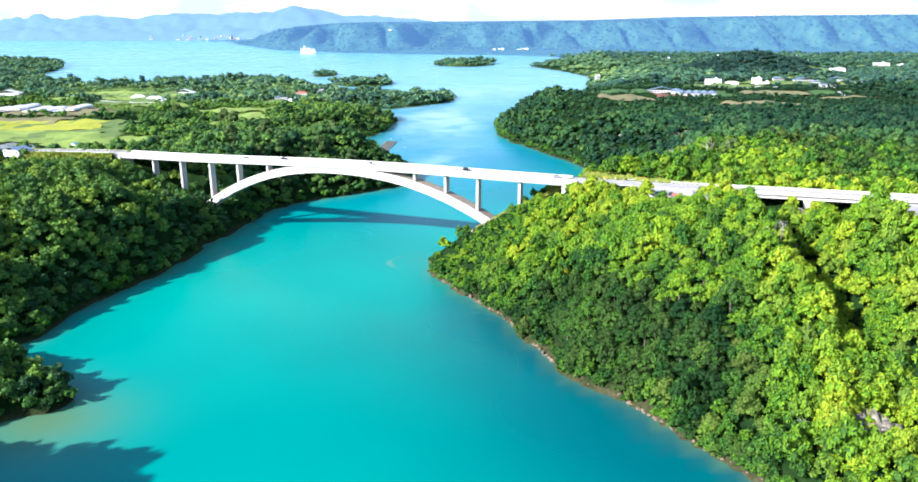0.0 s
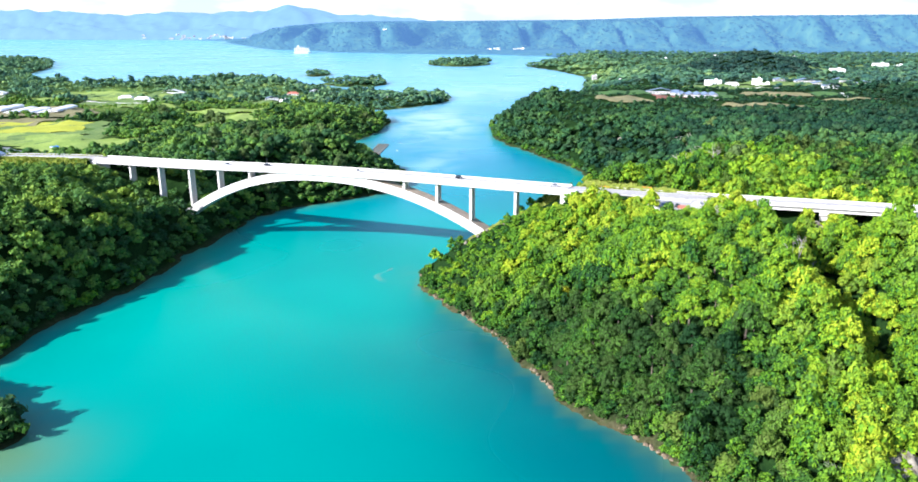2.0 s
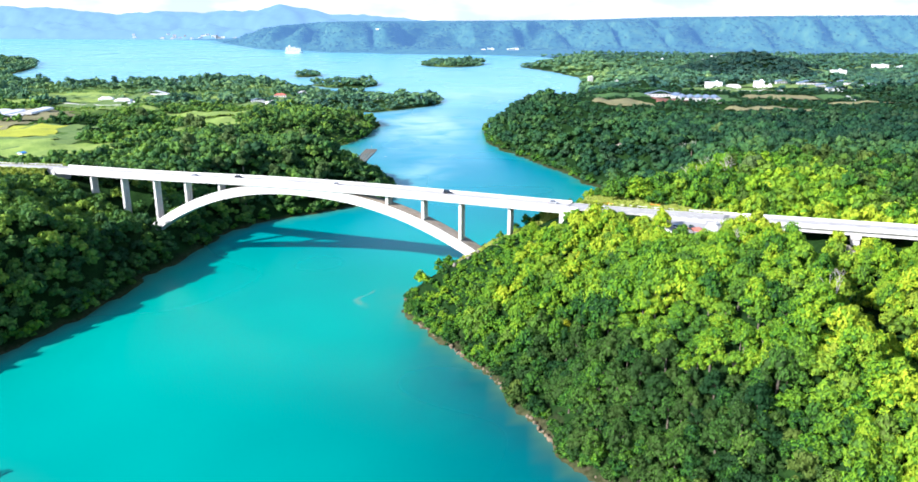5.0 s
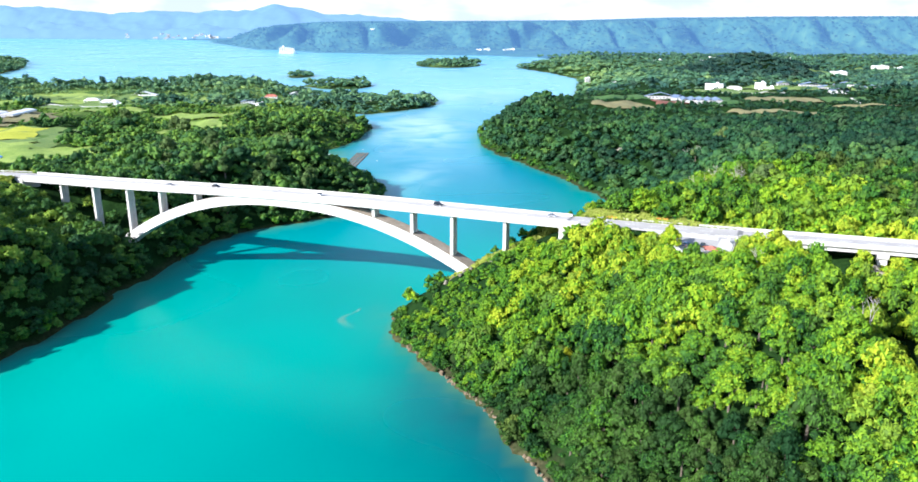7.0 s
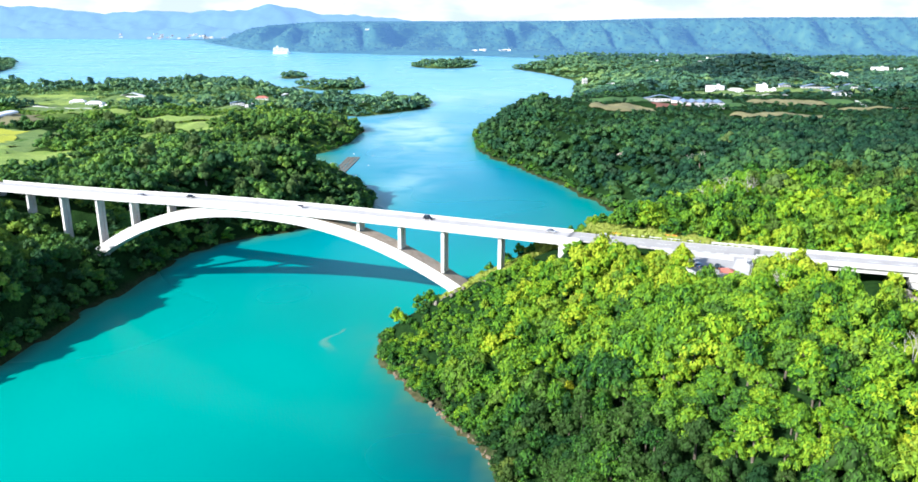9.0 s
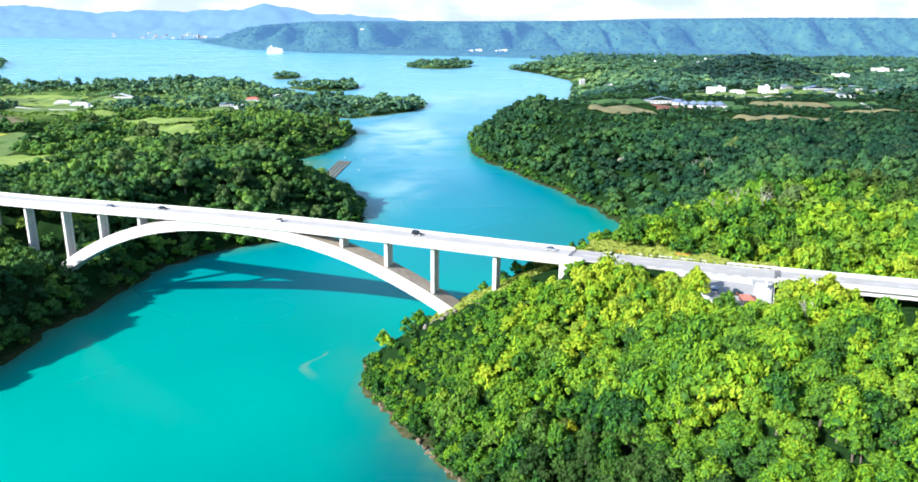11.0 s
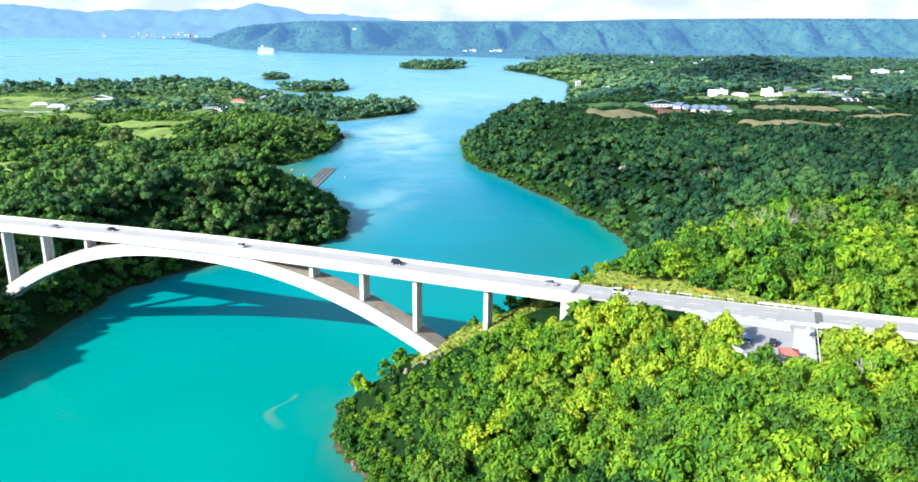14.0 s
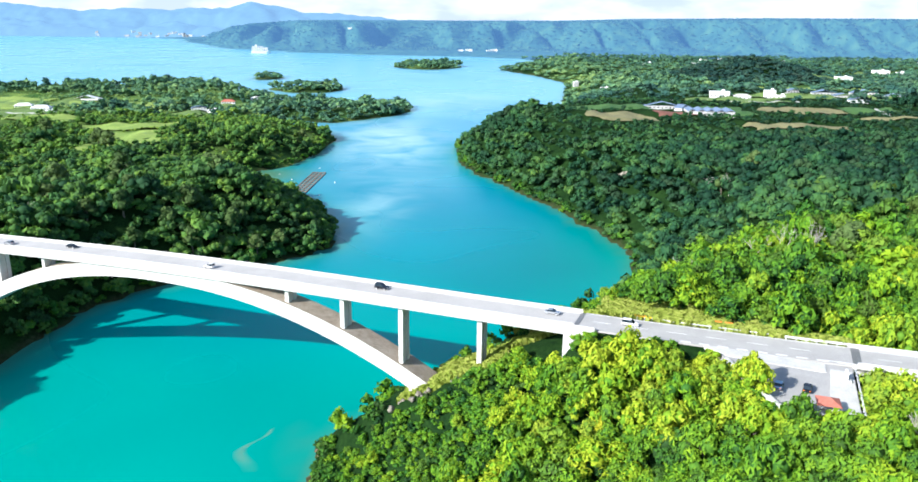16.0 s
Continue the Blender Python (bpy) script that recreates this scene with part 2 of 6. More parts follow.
def box(x0, y0, z0, x1, y1, z1, bm=None, bevel=0.0):
    own = bmesh.new()
    v = [own.verts.new(p) for p in ((x0, y0, z0), (x1, y0, z0), (x1, y1, z0), (x0, y1, z0), (x0, y0, z1), (x1, y0, z1), (x1, y1, z1), (x0, y1, z1))]
    for f in ((0, 3, 2, 1), (4, 5, 6, 7), (0, 1, 5, 4), (1, 2, 6, 5), (2, 3, 7, 6), (3, 0, 4, 7)):
        own.faces.new([v[i] for i in f])
    if bevel:
        bmesh.ops.bevel(own, geom=own.edges[:], offset=bevel, segments=1, affect="EDGES")
    if bm is None:
        return own
    tmp = bpy.data.meshes.new("tmp")
    own.to_mesh(tmp)
    own.free()
    bm.from_mesh(tmp)
    bpy.data.meshes.remove(tmp)
    return bm


def sweep(section, stations, bm=None, closed=True):
    """A closed outline of (across, up) points carried along stations, each a function from (across, up) to a place."""
    bm = bm or bmesh.new()
    rings = [[bm.verts.new(st(a, b)) for a, b in (section(i) if callable(section) else section)] for i, st in enumerate(stations)]
    n = len(rings[0])
    for r0, r1 in zip(rings, rings[1:]):
        for i in range(n if closed else n - 1):
            j = (i + 1) % n
            bm.faces.new((r0[i], r0[j], r1[j], r1[i]))
    if closed:
        bm.faces.new(rings[0][::-1])
        bm.faces.new(rings[-1])
    return bm


# ---- plan of the land ----
RIGHT_SHORE = [(260, -300), (190, 0), (130, 120), (100, 185), (77, 220), (65, 235), (51, 254), (40, 270), (29, 278), (16, 299), (7, 316), (2, 329), (-11, 353),
               (-28, 377), (-43, 398), (-52, 418), (-54, 432), (-46, 446), (-28, 457), (0, 476), (30, 512), (58, 560), (78, 610), (84, 652), (75, 695), (63, 723),
               (42, 781), (25, 809), (7, 851), (-15, 892), (-33, 942), (-40, 1001), (-42, 1040), (-25, 1085), (20, 1130), (60, 1220), (95, 1400), (115, 1600), (149, 1912)]
RIGHT_FAR = [(87, 2138), (-2, 2330), (60, 2560), (150, 2760), (60, 2960), (-120, 3040), (-382, 3060), (-766, 3170), (-1150, 3450), (-1590, 4140), (-1800, 4590), (-2170, 4740), (-2700, 4680), (-3600, 4720),
             (-5200, 4720), (-7000, 4720), (-7000, 9000), (7000, 9000), (7000, -300)]
LEFT_SHORE = [(-300, -500), (-165, 60), (-173, 150), (-208, 205), (-190, 228), (-177, 236), (-168, 246), (-178, 258), (-208, 270), (-236, 281), (-222, 300), (-224, 326), (-215, 364), (-204, 410),
              (-204, 452), (-198, 487), (-195, 537), (-183, 570), (-152, 599), (-119, 631), (-101, 653), (-100, 669), (-111, 706), (-130, 745), (-159, 790), (-188, 823),
              (-210, 845), (-229, 863), (-220, 877), (-205, 898), (-188, 939), (-183, 983), (-187, 1028), (-183, 1069), (-203, 1118), (-236, 1140), (-276, 1180), (-276, 1236),
              (-222, 1212), (-185, 1251), (-144, 1309), (-128, 1362), (-150, 1422), (-198, 1431)]
LEFT_FAR = [(-290, 1450), (-375, 1490), (-440, 1570), (-560, 1740), (-676, 1780), (-747, 1700), (-918, 1590), (-1120, 1690), (-1238, 1842),
            (-1300, 2020), (-1340, 2120), (-1500, 2380), (-1690, 2500), (-2200, 2600), (-3200, 1500), (-3200, -500)]
ISLET = [(-305, 2430), (-275, 2345), (-200, 2295), (-135, 2340), (-105, 2440), (-150, 2540), (-240, 2560)]
SMALL_ISLET = [(-545, 1900), (-515, 1875), (-488, 1900), (-490, 1950), (-520, 2000), (-550, 1970)]
SPIT_ISLET = [(-440, 1665), (-380, 1610), (-316, 1622), (-300, 1680), (-314, 1735), (-380, 1745), (-436, 1715)]
LANDS = [np.array(RIGHT_SHORE + RIGHT_FAR, float), np.array(LEFT_SHORE + LEFT_FAR, float), np.array(ISLET, float), np.array(SMALL_ISLET, float), np.array(SPIT_ISLET, float)]


def signed(poly, x, y):
    """The distance to a land's shore, positive inland."""
    best = np.full(x.shape, 1e18)
    inside = np.zeros(x.shape, bool)
    for a, b in zip(poly, np.roll(poly, -1, axis=0)):
        ex, ey = b - a
        t = np.clip(((x - a[0]) * ex + (y - a[1]) * ey) / (ex * ex + ey * ey), 0, 1)
        best = np.minimum(best, (x - a[0] - t * ex) ** 2 + (y - a[1] - t * ey) ** 2)
        cross = (a[1] > y) != (b[1] > y)
        with np.errstate(divide="ignore", invalid="ignore"):
            inside ^= cross & (x < (b[0] - a[0]) * (y - a[1]) / (b[1] - a[1] + 1e-12) + a[0])
    return np.where(inside, 1, -1) * np.sqrt(best)


def waves(x, y, size, seed):
    """Smooth unevenness, about -1 to 1."""
    r = np.random.RandomState(seed)
    out = np.zeros(np.shape(x))
    for k in range(7):
        a, f, p = r.uniform(0, math.tau), r.uniform(0.6, 1.9) / size, r.uniform(0, math.tau)
        out += np.sin((x * math.cos(a) + y * math.sin(a)) * f * math.tau + p)
    return out / 3.2


def bump_at(x, y, cx, cy, rx, ry, turn=0.0):
    c, s = math.cos(turn), math.sin(turn)
    u, v = (x - cx) * c + (y - cy) * s, -(x - cx) * s + (y - cy) * c
    return np.exp(-(u / rx) ** 2 - (v / ry) ** 2)


# the bridge's line: s metres along it from its west arch foot, w metres across to the far side
AXIS_P, AXIS_D, AXIS_N = Vector((-216.07, 492.42, 0)), Vector((0.9453, -0.3262, 0)), Vector((0.3262, 0.9453, 0))
ROAD_S = [-420, -250, -150, -80, -20, 25, 60, 110, 160, 220, 256, 310, 372, 460, 700]
ROAD_Z = [26, 36, 43.5, 47.2, 48.9, 50.7, 52.4, 54.2, 55.2, 55.6, 56.0, 57.2, 59.3, 62.1, 64.8]
MID = 3.0


def road_z(s):
    return float(np.mean([np.interp(s + o, ROAD_S, ROAD_Z) for o in (-18, -9, 0, 9, 18)]))


def on_road(s, w, up=0.0):
    return AXIS_P + AXIS_D * s + AXIS_N * w + Vector((0, 0, road_z(s) + up))


def road_sw(x, y):
    dx, dy = x - AXIS_P.x, y - AXIS_P.y
    return dx * AXIS_D.x + dy * AXIS_D.y, dx * AXIS_N.x + dy * AXIS_N.y


def profile(d, width, sharp=1.8):
    u = np.clip(d / width, 0, 1)
    return 1 - (1 - u) ** sharp


def ground_z(x, y):
    x, y = np.asarray(x, float), np.asarray(y, float)
    near = np.sqrt(x ** 2 + y ** 2)
    rough = waves(x, y, 60, 3) * 2.0 + waves(x, y, 23, 5) * 0.8
    ragged = (waves(x, y, 17, 51) * 1.6 + waves(x, y, 44, 53) * 1.5) * np.clip(1600 / (near + 200), 0, 1)
    dr = signed(LANDS[0], x, y) + ragged
    top = 44 + 12 * bump_at(x, y, 130, 470, 130, 130) + 8 * bump_at(x, y, 230, 620, 140, 120) - 6 * bump_at(x, y, 130, 800, 90, 120) \
        - 30 * np.clip((y - 1250) / 700, 0, 1) + 40 * bump_at(x, y, 490, 1780, 120, 110) - 14 * bump_at(x, y, 130, 180, 60, 80) - 5 * bump_at(x, y, 165, 285, 30, 70, 0.5) - 26 * bump_at(x, y, 121, 288, 9, 75, 0.06) + 5 * bump_at(x, y, 100, 280, 13, 60) \
        + 8 * bump_at(x, y, 84, 318, 28, 60) + 7 * bump_at(x, y, 30, 440, 30, 26)
    wide = 92 + 60 * np.clip((y - 1100) / 500, 0, 1) - 25 * bump_at(x, y, -10, 420, 60, 60)
    h_r = top * profile(dr, wide)
    # the long wooded table land beyond the bay
    edge = y - np.interp(x, [-1800, -1590, -1150, -766, -380, 100, 700, 1500, 2600], [4600, 4160, 3480, 3210, 3160, 3220, 3150, 3000, 2700])
    crest = np.interp(x, [-1750, -1640, -1525, -1345, -964, -326, 359, 991, 1574, 2600], [0, 10, 36, 70, 108, 110, 118, 138, 142, 146])
    gullies = 1 + 0.60 * waves(x, y * 0.3, 230, 11) * np.clip(edge / 120, 0, 1)
    ravine = 1 - np.clip(np.abs(waves(x + 0.2 * y, y * 0.12, 460, 13)) * 2.6, 0, 1)
    spur = np.clip(edge / 70, 0, 1) * np.clip(1.25 - edge / 420, 0, 1)
    plateau = (1 - 0.78 * ravine * spur) * crest * (profile(edge * np.clip(gullies, 0.35, 1.8), 330, 1.5)) * (edge > 0)
    h_r = np.maximum(h_r, plateau + 4 * (dr > 0) * np.clip(dr / 30, 0, 1))
    dl = signed(LANDS[1], x, y) + ragged
    top = 15 + 29 * bump_at(x, y, -300, 420, 135, 200, -0.2) + 58 * bump_at(x, y, -205, 125, 55, 60) + 15 * bump_at(x, y, -190, 655, 95, 110, 0.6) + 8 * bump_at(x, y, -270, 950, 130, 150) - 9 * np.clip((y - 1050) / 300, 0, 1)
    h_l = np.maximum(top, 3) * profile(dl, 56 - 24 * bump_at(x, y, -215, 440, 60, 190), 1.2)
    di = np.maximum(np.maximum(signed(LANDS[2], x, y), signed(LANDS[3], x, y)), signed(LANDS[4], x, y))
    h_i = 7 * profile(di, 40)
    d = np.maximum(np.maximum(dr, dl), di)
    land = np.maximum(np.maximum(np.where(dr > 0, h_r, -99), np.where(dl > 0, h_l, -99)), np.where(di > 0, h_i, -99)) + rough * np.clip(d / 40, 0, 1) * np.clip(3000 / (near + 1500), 0, 1)
    z = np.where(d > 0, land + 0.4, np.maximum(-7, d * 0.16))
    # cutting and bank under the road
    s, w = road_sw(x, y)
    rz = np.interp(s, ROAD_S, ROAD_Z) - 0.5
    off = np.abs(w - MID)
    z = np.where((s > -420) & (s < -60) & (w < -4) & (w > -60) & (d > 0), np.minimum(z, rz - 4.5 + np.maximum(0, -40 - w) * 0.4), z)
    solid = ((s < -77) | ((s > 254) & (s < 322))) & (s > -415)
    z = np.where(solid & (off < 34) & (d > 0), rz + np.sign(z - rz) * np.minimum(np.abs(z - rz), np.maximum(0, off - np.where(s < 0, 8, 9)) * 0.9), z)
    shelf = np.maximum(np.maximum(405.5 - s, s - 470), np.maximum(-36 - w - 0.15 * (s - 416), w + 10))
    z = np.where((s > 380) & (s < 500) & (w < -6) & (w > -80) & (d > 0), np.maximum(z, 59.4 - 0.75 * np.maximum(shelf, 0)), z)
    lot = (s > 291 + np.maximum(0, -w - 8) * 0.55) & (s < 323) & (w < 0) & (w > -33)
    out = np.maximum(np.maximum(291 + np.maximum(0, -w - 8) * 0.55 - s, s - 323), -33 - w)
    bank = np.where((s > 284) & (s < 330), np.maximum(out, 0), np.maximum(-4.5 - w, 0))
    z = np.where((s > 250) & (s < 330) & (w < -4) & (w > -70) & (d > 0), np.minimum(z, rz - np.minimum(bank * 1.3, 7.5)), z)
    z = np.where(lot, rz - 1.0, z)
    z = np.where((s > 190) & (s < 262) & (w < 16) & (d > 0), np.minimum(z, np.maximum(24 + (s - 203) * 0.55, 6) + np.maximum(0, -8 - w) * 1.0), z)
    verge = rz - 1.2 + (w - 9) * 0.14 - np.maximum(0, 260 - s) * 0.9
    z = np.where((s > 240) & (s < 304) & (w > 9.6) & (w < 26) & (d > 0), np.maximum(z, verge), z)
    slope = rz - np.interp(s, [-80, -62, -49, -24, 4], [4.5, 11, 17, 27, 34]) + np.maximum(0, -34 - w) * 0.55
    z = np.where((s > -80) & (s < 4) & (w < 16) & (w > -80) & (d > 0), np.minimum(z, np.maximum(slope, 1.0)), z)
    under = (((s > -77) & (s < 254)) | ((s >= 322) & (s < 520))) & (off < 13)
    z = np.where(under & (d > 0), np.minimum(z, rz - 6), z)
    return z, d


def scrub_at(x, y):
    """Where the far fields and woods give way to pale low scrub, 0 to 1."""
    left = np.clip(waves(x, y, 95, 88) * 0.9 + 0.05, 0, 1) * np.clip((y - 690) / 160, 0, 1) * (x < -150)
    for cx, cy, rx, ry in ((-383, 990, 60, 45), (-300, 1020, 60, 40), (-275, 1076, 50, 40), (-376, 1105, 80, 40), (-590, 1093, 120, 50), (-756, 1416, 120, 60), (-556, 1396, 90, 50), (-468, 1499, 60, 50)):
        left = np.maximum(left, bump_at(x, y, cx, cy, rx, ry))
    left = left * np.clip((2600 - y) / 300, 0, 1)
    right = np.clip(waves(x, y, 150, 89) * 0.6 + 0.1, 0, 0.7) * np.clip((y - 1300) / 200, 0, 1) * (x > 60) * (1 - np.clip(1.6 * bump_at(x, y, 505, 1790, 190, 170), 0, 1))
    return np.clip(np.maximum(left, right), 0, 1)


def drop(x, y):
    return float(ground_z(np.array([x]), np.array([y]))[0][0])


def spaced(a, b, fine, coarse, lo, hi):
    """Grid lines from a to b, fine between lo and hi and ever coarser away from there."""
    out = list(np.arange(lo, hi + fine, fine))
    step, v = fine, out[-1]
    while v < b:
        step = min(step * 1.045, coarse)
        v += step
        out.append(v)
    step, v = fine, out[0]
    while v > a:
        step = min(step * 1.06, coarse)
        v -= step
        out.insert(0, v)
    return np.array(out)


def sheet(xs, ys):
    gx, gy = np.meshgrid(xs, ys)
    n, m = len(xs), len(ys)
    i = np.arange((m - 1) * (n - 1))
    q = (i // (n - 1)) * n + i % (n - 1)
    return gx.ravel(), gy.ravel(), np.stack([q, q + 1, q + n + 1, q + n], axis=1)


# ---- ground ----
M_GROUND = M_FLOOR.copy()
M_GROUND.name = "ground_and_shore"
nt = M_GROUND.node_tree
b = nt.nodes["Principled BSDF"]
floor_colour = b.inputs["Base Color"].links[0].from_socket
at = nt.nodes.new("ShaderNodeAttribute")
at.attribute_name = "tint"
co = nt.nodes.new("ShaderNodeNewGeometry")
n1 = node(nt, "ShaderNodeTexNoise", Scale=0.6, Detail=4.0)
nt.links.new(co.outputs["Position"], n1.inputs["Vector"])
ramp = nt.nodes.new("ShaderNodeValToRGB")
ramp.color_ramp.elements[0].position, ramp.color_ramp.elements[0].color = 0.35, (0.09, 0.065, 0.035, 1)
ramp.color_ramp.elements[1].position, ramp.color_ramp.elements[1].color = 0.68, (0.26, 0.20, 0.125, 1)
nt.links.new(n1.outputs["Fac"], ramp.inputs[0])
mix = nt.nodes.new("ShaderNodeMixRGB")
nt.links.new(at.outputs["Fac"], mix.inputs[0])
open_land = nt.nodes.new("ShaderNodeAttribute")
open_land.attribute_name = "scrub"
n2 = node(nt, "ShaderNodeTexNoise", Scale=0.035, Detail=5.0)
nt.links.new(co.outputs["Position"], n2.inputs["Vector"])
grass = nt.nodes.new("ShaderNodeValToRGB")
grass.color_ramp.elements[0].position, grass.color_ramp.elements[0].color = 0.38, (0.055, 0.125, 0.030, 1)
grass.color_ramp.elements[1].position, grass.color_ramp.elements[1].color = 0.64, (0.20, 0.29, 0.065, 1)
nt.links.new(n2.outputs["Fac"], grass.inputs[0])
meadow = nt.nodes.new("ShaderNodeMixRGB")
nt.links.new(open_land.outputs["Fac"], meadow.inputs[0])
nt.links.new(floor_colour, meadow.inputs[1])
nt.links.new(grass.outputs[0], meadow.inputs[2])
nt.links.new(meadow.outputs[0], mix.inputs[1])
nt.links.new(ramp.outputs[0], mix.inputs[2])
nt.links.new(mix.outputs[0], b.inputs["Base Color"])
gx, gy, gf = sheet(np.unique(np.concatenate([spaced(-6500, 6500, 4.5, 120, -300, 260), np.arange(-2100, 2400, 27.0)])), np.unique(np.concatenate([spaced(-700, 7000, 4.5, 90, 190, 700), np.arange(2960, 4500, 20.0)])))
gz, gd = ground_z(gx, gy)
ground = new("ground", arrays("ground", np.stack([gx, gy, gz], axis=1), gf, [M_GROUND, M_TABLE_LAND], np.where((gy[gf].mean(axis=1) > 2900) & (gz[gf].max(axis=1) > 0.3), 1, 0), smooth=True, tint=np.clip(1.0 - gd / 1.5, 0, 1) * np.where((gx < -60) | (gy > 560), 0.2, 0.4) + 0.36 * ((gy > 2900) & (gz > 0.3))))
at = ground.data.attributes.new("scrub", "FLOAT", "POINT")
at.data.foreach_set("value", scrub_at(gx, gy).astype(np.float32))
tagged(ground, "wooded limestone ground falling steeply to the water", "ground", kind="structure")

# ---- water ----
m, nt, b = material("sea_water", (0.0, 0.3, 0.3), 0.10, 0, 0.25)
M_WATER = m
b.inputs["IOR"].default_value = 1.33
co = nt.nodes.new("ShaderNodeNewGeometry")
at = nt.nodes.new("ShaderNodeAttribute")
at.attribute_name = "tint"
n1 = node(nt, "ShaderNodeTexNoise", Scale=0.007, Detail=2.0)
nt.links.new(co.outputs["Position"], n1.inputs["Vector"])
deep = nt.nodes.new("ShaderNodeValToRGB")
deep.color_ramp.elements[0].position, deep.color_ramp.elements[0].color = 0.30, (0.0, 0.235, 0.20, 1)
deep.color_ramp.elements[1].position, deep.color_ramp.elements[1].color = 0.70, (0.0, 0.31, 0.245, 1)
nt.links.new(n1.outputs["Fac"], deep.inputs[0])
shoal = nt.nodes.new("ShaderNodeMixRGB")
shoal.inputs[2].default_value = (0.10, 0.20, 0.10, 1)
nt.links.new(at.outputs["Fac"], shoal.inputs[0])
# depth: deep-water tint, together with the headland's painted dark reflection
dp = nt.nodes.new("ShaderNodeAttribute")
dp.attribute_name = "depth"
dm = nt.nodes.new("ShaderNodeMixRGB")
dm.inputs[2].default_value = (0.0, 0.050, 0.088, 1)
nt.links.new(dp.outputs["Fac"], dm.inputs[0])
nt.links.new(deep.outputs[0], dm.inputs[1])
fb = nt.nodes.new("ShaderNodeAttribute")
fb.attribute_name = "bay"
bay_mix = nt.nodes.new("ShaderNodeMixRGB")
# reflected sky painted into the base colour: azure, paling with distance
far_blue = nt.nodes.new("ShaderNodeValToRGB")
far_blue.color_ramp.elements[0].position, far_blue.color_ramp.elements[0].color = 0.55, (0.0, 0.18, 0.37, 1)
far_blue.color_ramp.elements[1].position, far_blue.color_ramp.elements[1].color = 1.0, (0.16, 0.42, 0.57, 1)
# noise streaks the painted sky reflection with paler patches
pale_reflection = nt.nodes.new("ShaderNodeMath")
pale_reflection.operation = "MULTIPLY_ADD"
pale_reflection.inputs[1].default_value = 0.45
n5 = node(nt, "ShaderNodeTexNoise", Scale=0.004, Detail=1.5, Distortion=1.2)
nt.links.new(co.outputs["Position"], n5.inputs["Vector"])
nt.links.new(n5.outputs["Fac"], pale_reflection.inputs[0])
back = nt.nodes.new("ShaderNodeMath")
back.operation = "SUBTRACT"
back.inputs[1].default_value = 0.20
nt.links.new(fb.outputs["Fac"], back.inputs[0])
nt.links.new(back.outputs[0], pale_reflection.inputs[2])
nt.links.new(pale_reflection.outputs[0], far_blue.inputs[0])
# cloud reflections laid into the water colour as torn pale patches
reflection_mask = nt.nodes.new("ShaderNodeAttribute")
reflection_mask.attribute_name = "pale_reflection"
n6 = node(nt, "ShaderNodeTexNoise", Scale=0.02, Detail=3.0, Distortion=0.8)
nt.links.new(co.outputs["Position"], n6.inputs["Vector"])
torn = nt.nodes.new("ShaderNodeMapRange")
torn.inputs["From Min"].default_value, torn.inputs["From Max"].default_value = 0.30, 0.62
nt.links.new(n6.outputs["Fac"], torn.inputs["Value"])
reflection_share = nt.nodes.new("ShaderNodeMath")
reflection_share.operation = "MULTIPLY"
nt.links.new(reflection_mask.outputs["Fac"], reflection_share.inputs[0])
nt.links.new(torn.outputs[0], reflection_share.inputs[1])
reflection_mix = nt.nodes.new("ShaderNodeMixRGB")
reflection_mix.inputs[2].default_value = (0.46, 0.62, 0.72, 1)
nt.links.new(reflection_share.outputs[0], reflection_mix.inputs[0])
nt.links.new(far_blue.outputs[0], reflection_mix.inputs[1])
nt.links.new(reflection_mix.outputs[0], bay_mix.inputs[2])
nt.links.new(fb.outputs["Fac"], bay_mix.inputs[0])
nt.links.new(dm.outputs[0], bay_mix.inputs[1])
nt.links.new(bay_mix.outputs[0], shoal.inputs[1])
nt.links.new(shoal.outputs[0], b.inputs["Base Color"])
n3 = node(nt, "ShaderNodeTexNoise", Scale=0.0055, Detail=1.0)
nt.links.new(co.outputs["Position"], n3.inputs["Vector"])
rr = nt.nodes.new("ShaderNodeMapRange")
rr.inputs["From Min"].default_value, rr.inputs["From Max"].default_value = 0.0, 1.0
rr.inputs["To Min"].default_value, rr.inputs["To Max"].default_value = 0.24, 0.30
nt.links.new(n3.outputs["Fac"], rr.inputs["Value"])
nt.links.new(rr.outputs[0], b.inputs["Roughness"])
wx, wy, wf = sheet(spaced(-6500, 6500, 8.0, 200, -330, 160), spaced(-700, 8200, 8.0, 180, 180, 900))
wz, wd = ground_z(wx, wy)
shallow = np.exp(np.minimum(wd, 0) / np.where(wx < -60, 6.5, 3.5)) * 0.75
shallow = np.maximum(shallow, 0.95 * bump_at(wx, wy, -172, 232, 26, 22) + 0.95 * bump_at(wx, wy, -208, 866, 34, 34))
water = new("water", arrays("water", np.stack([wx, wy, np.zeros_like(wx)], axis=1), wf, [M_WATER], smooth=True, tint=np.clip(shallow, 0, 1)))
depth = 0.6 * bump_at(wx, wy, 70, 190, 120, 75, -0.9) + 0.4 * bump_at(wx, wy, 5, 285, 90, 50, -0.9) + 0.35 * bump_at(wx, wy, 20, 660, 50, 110)
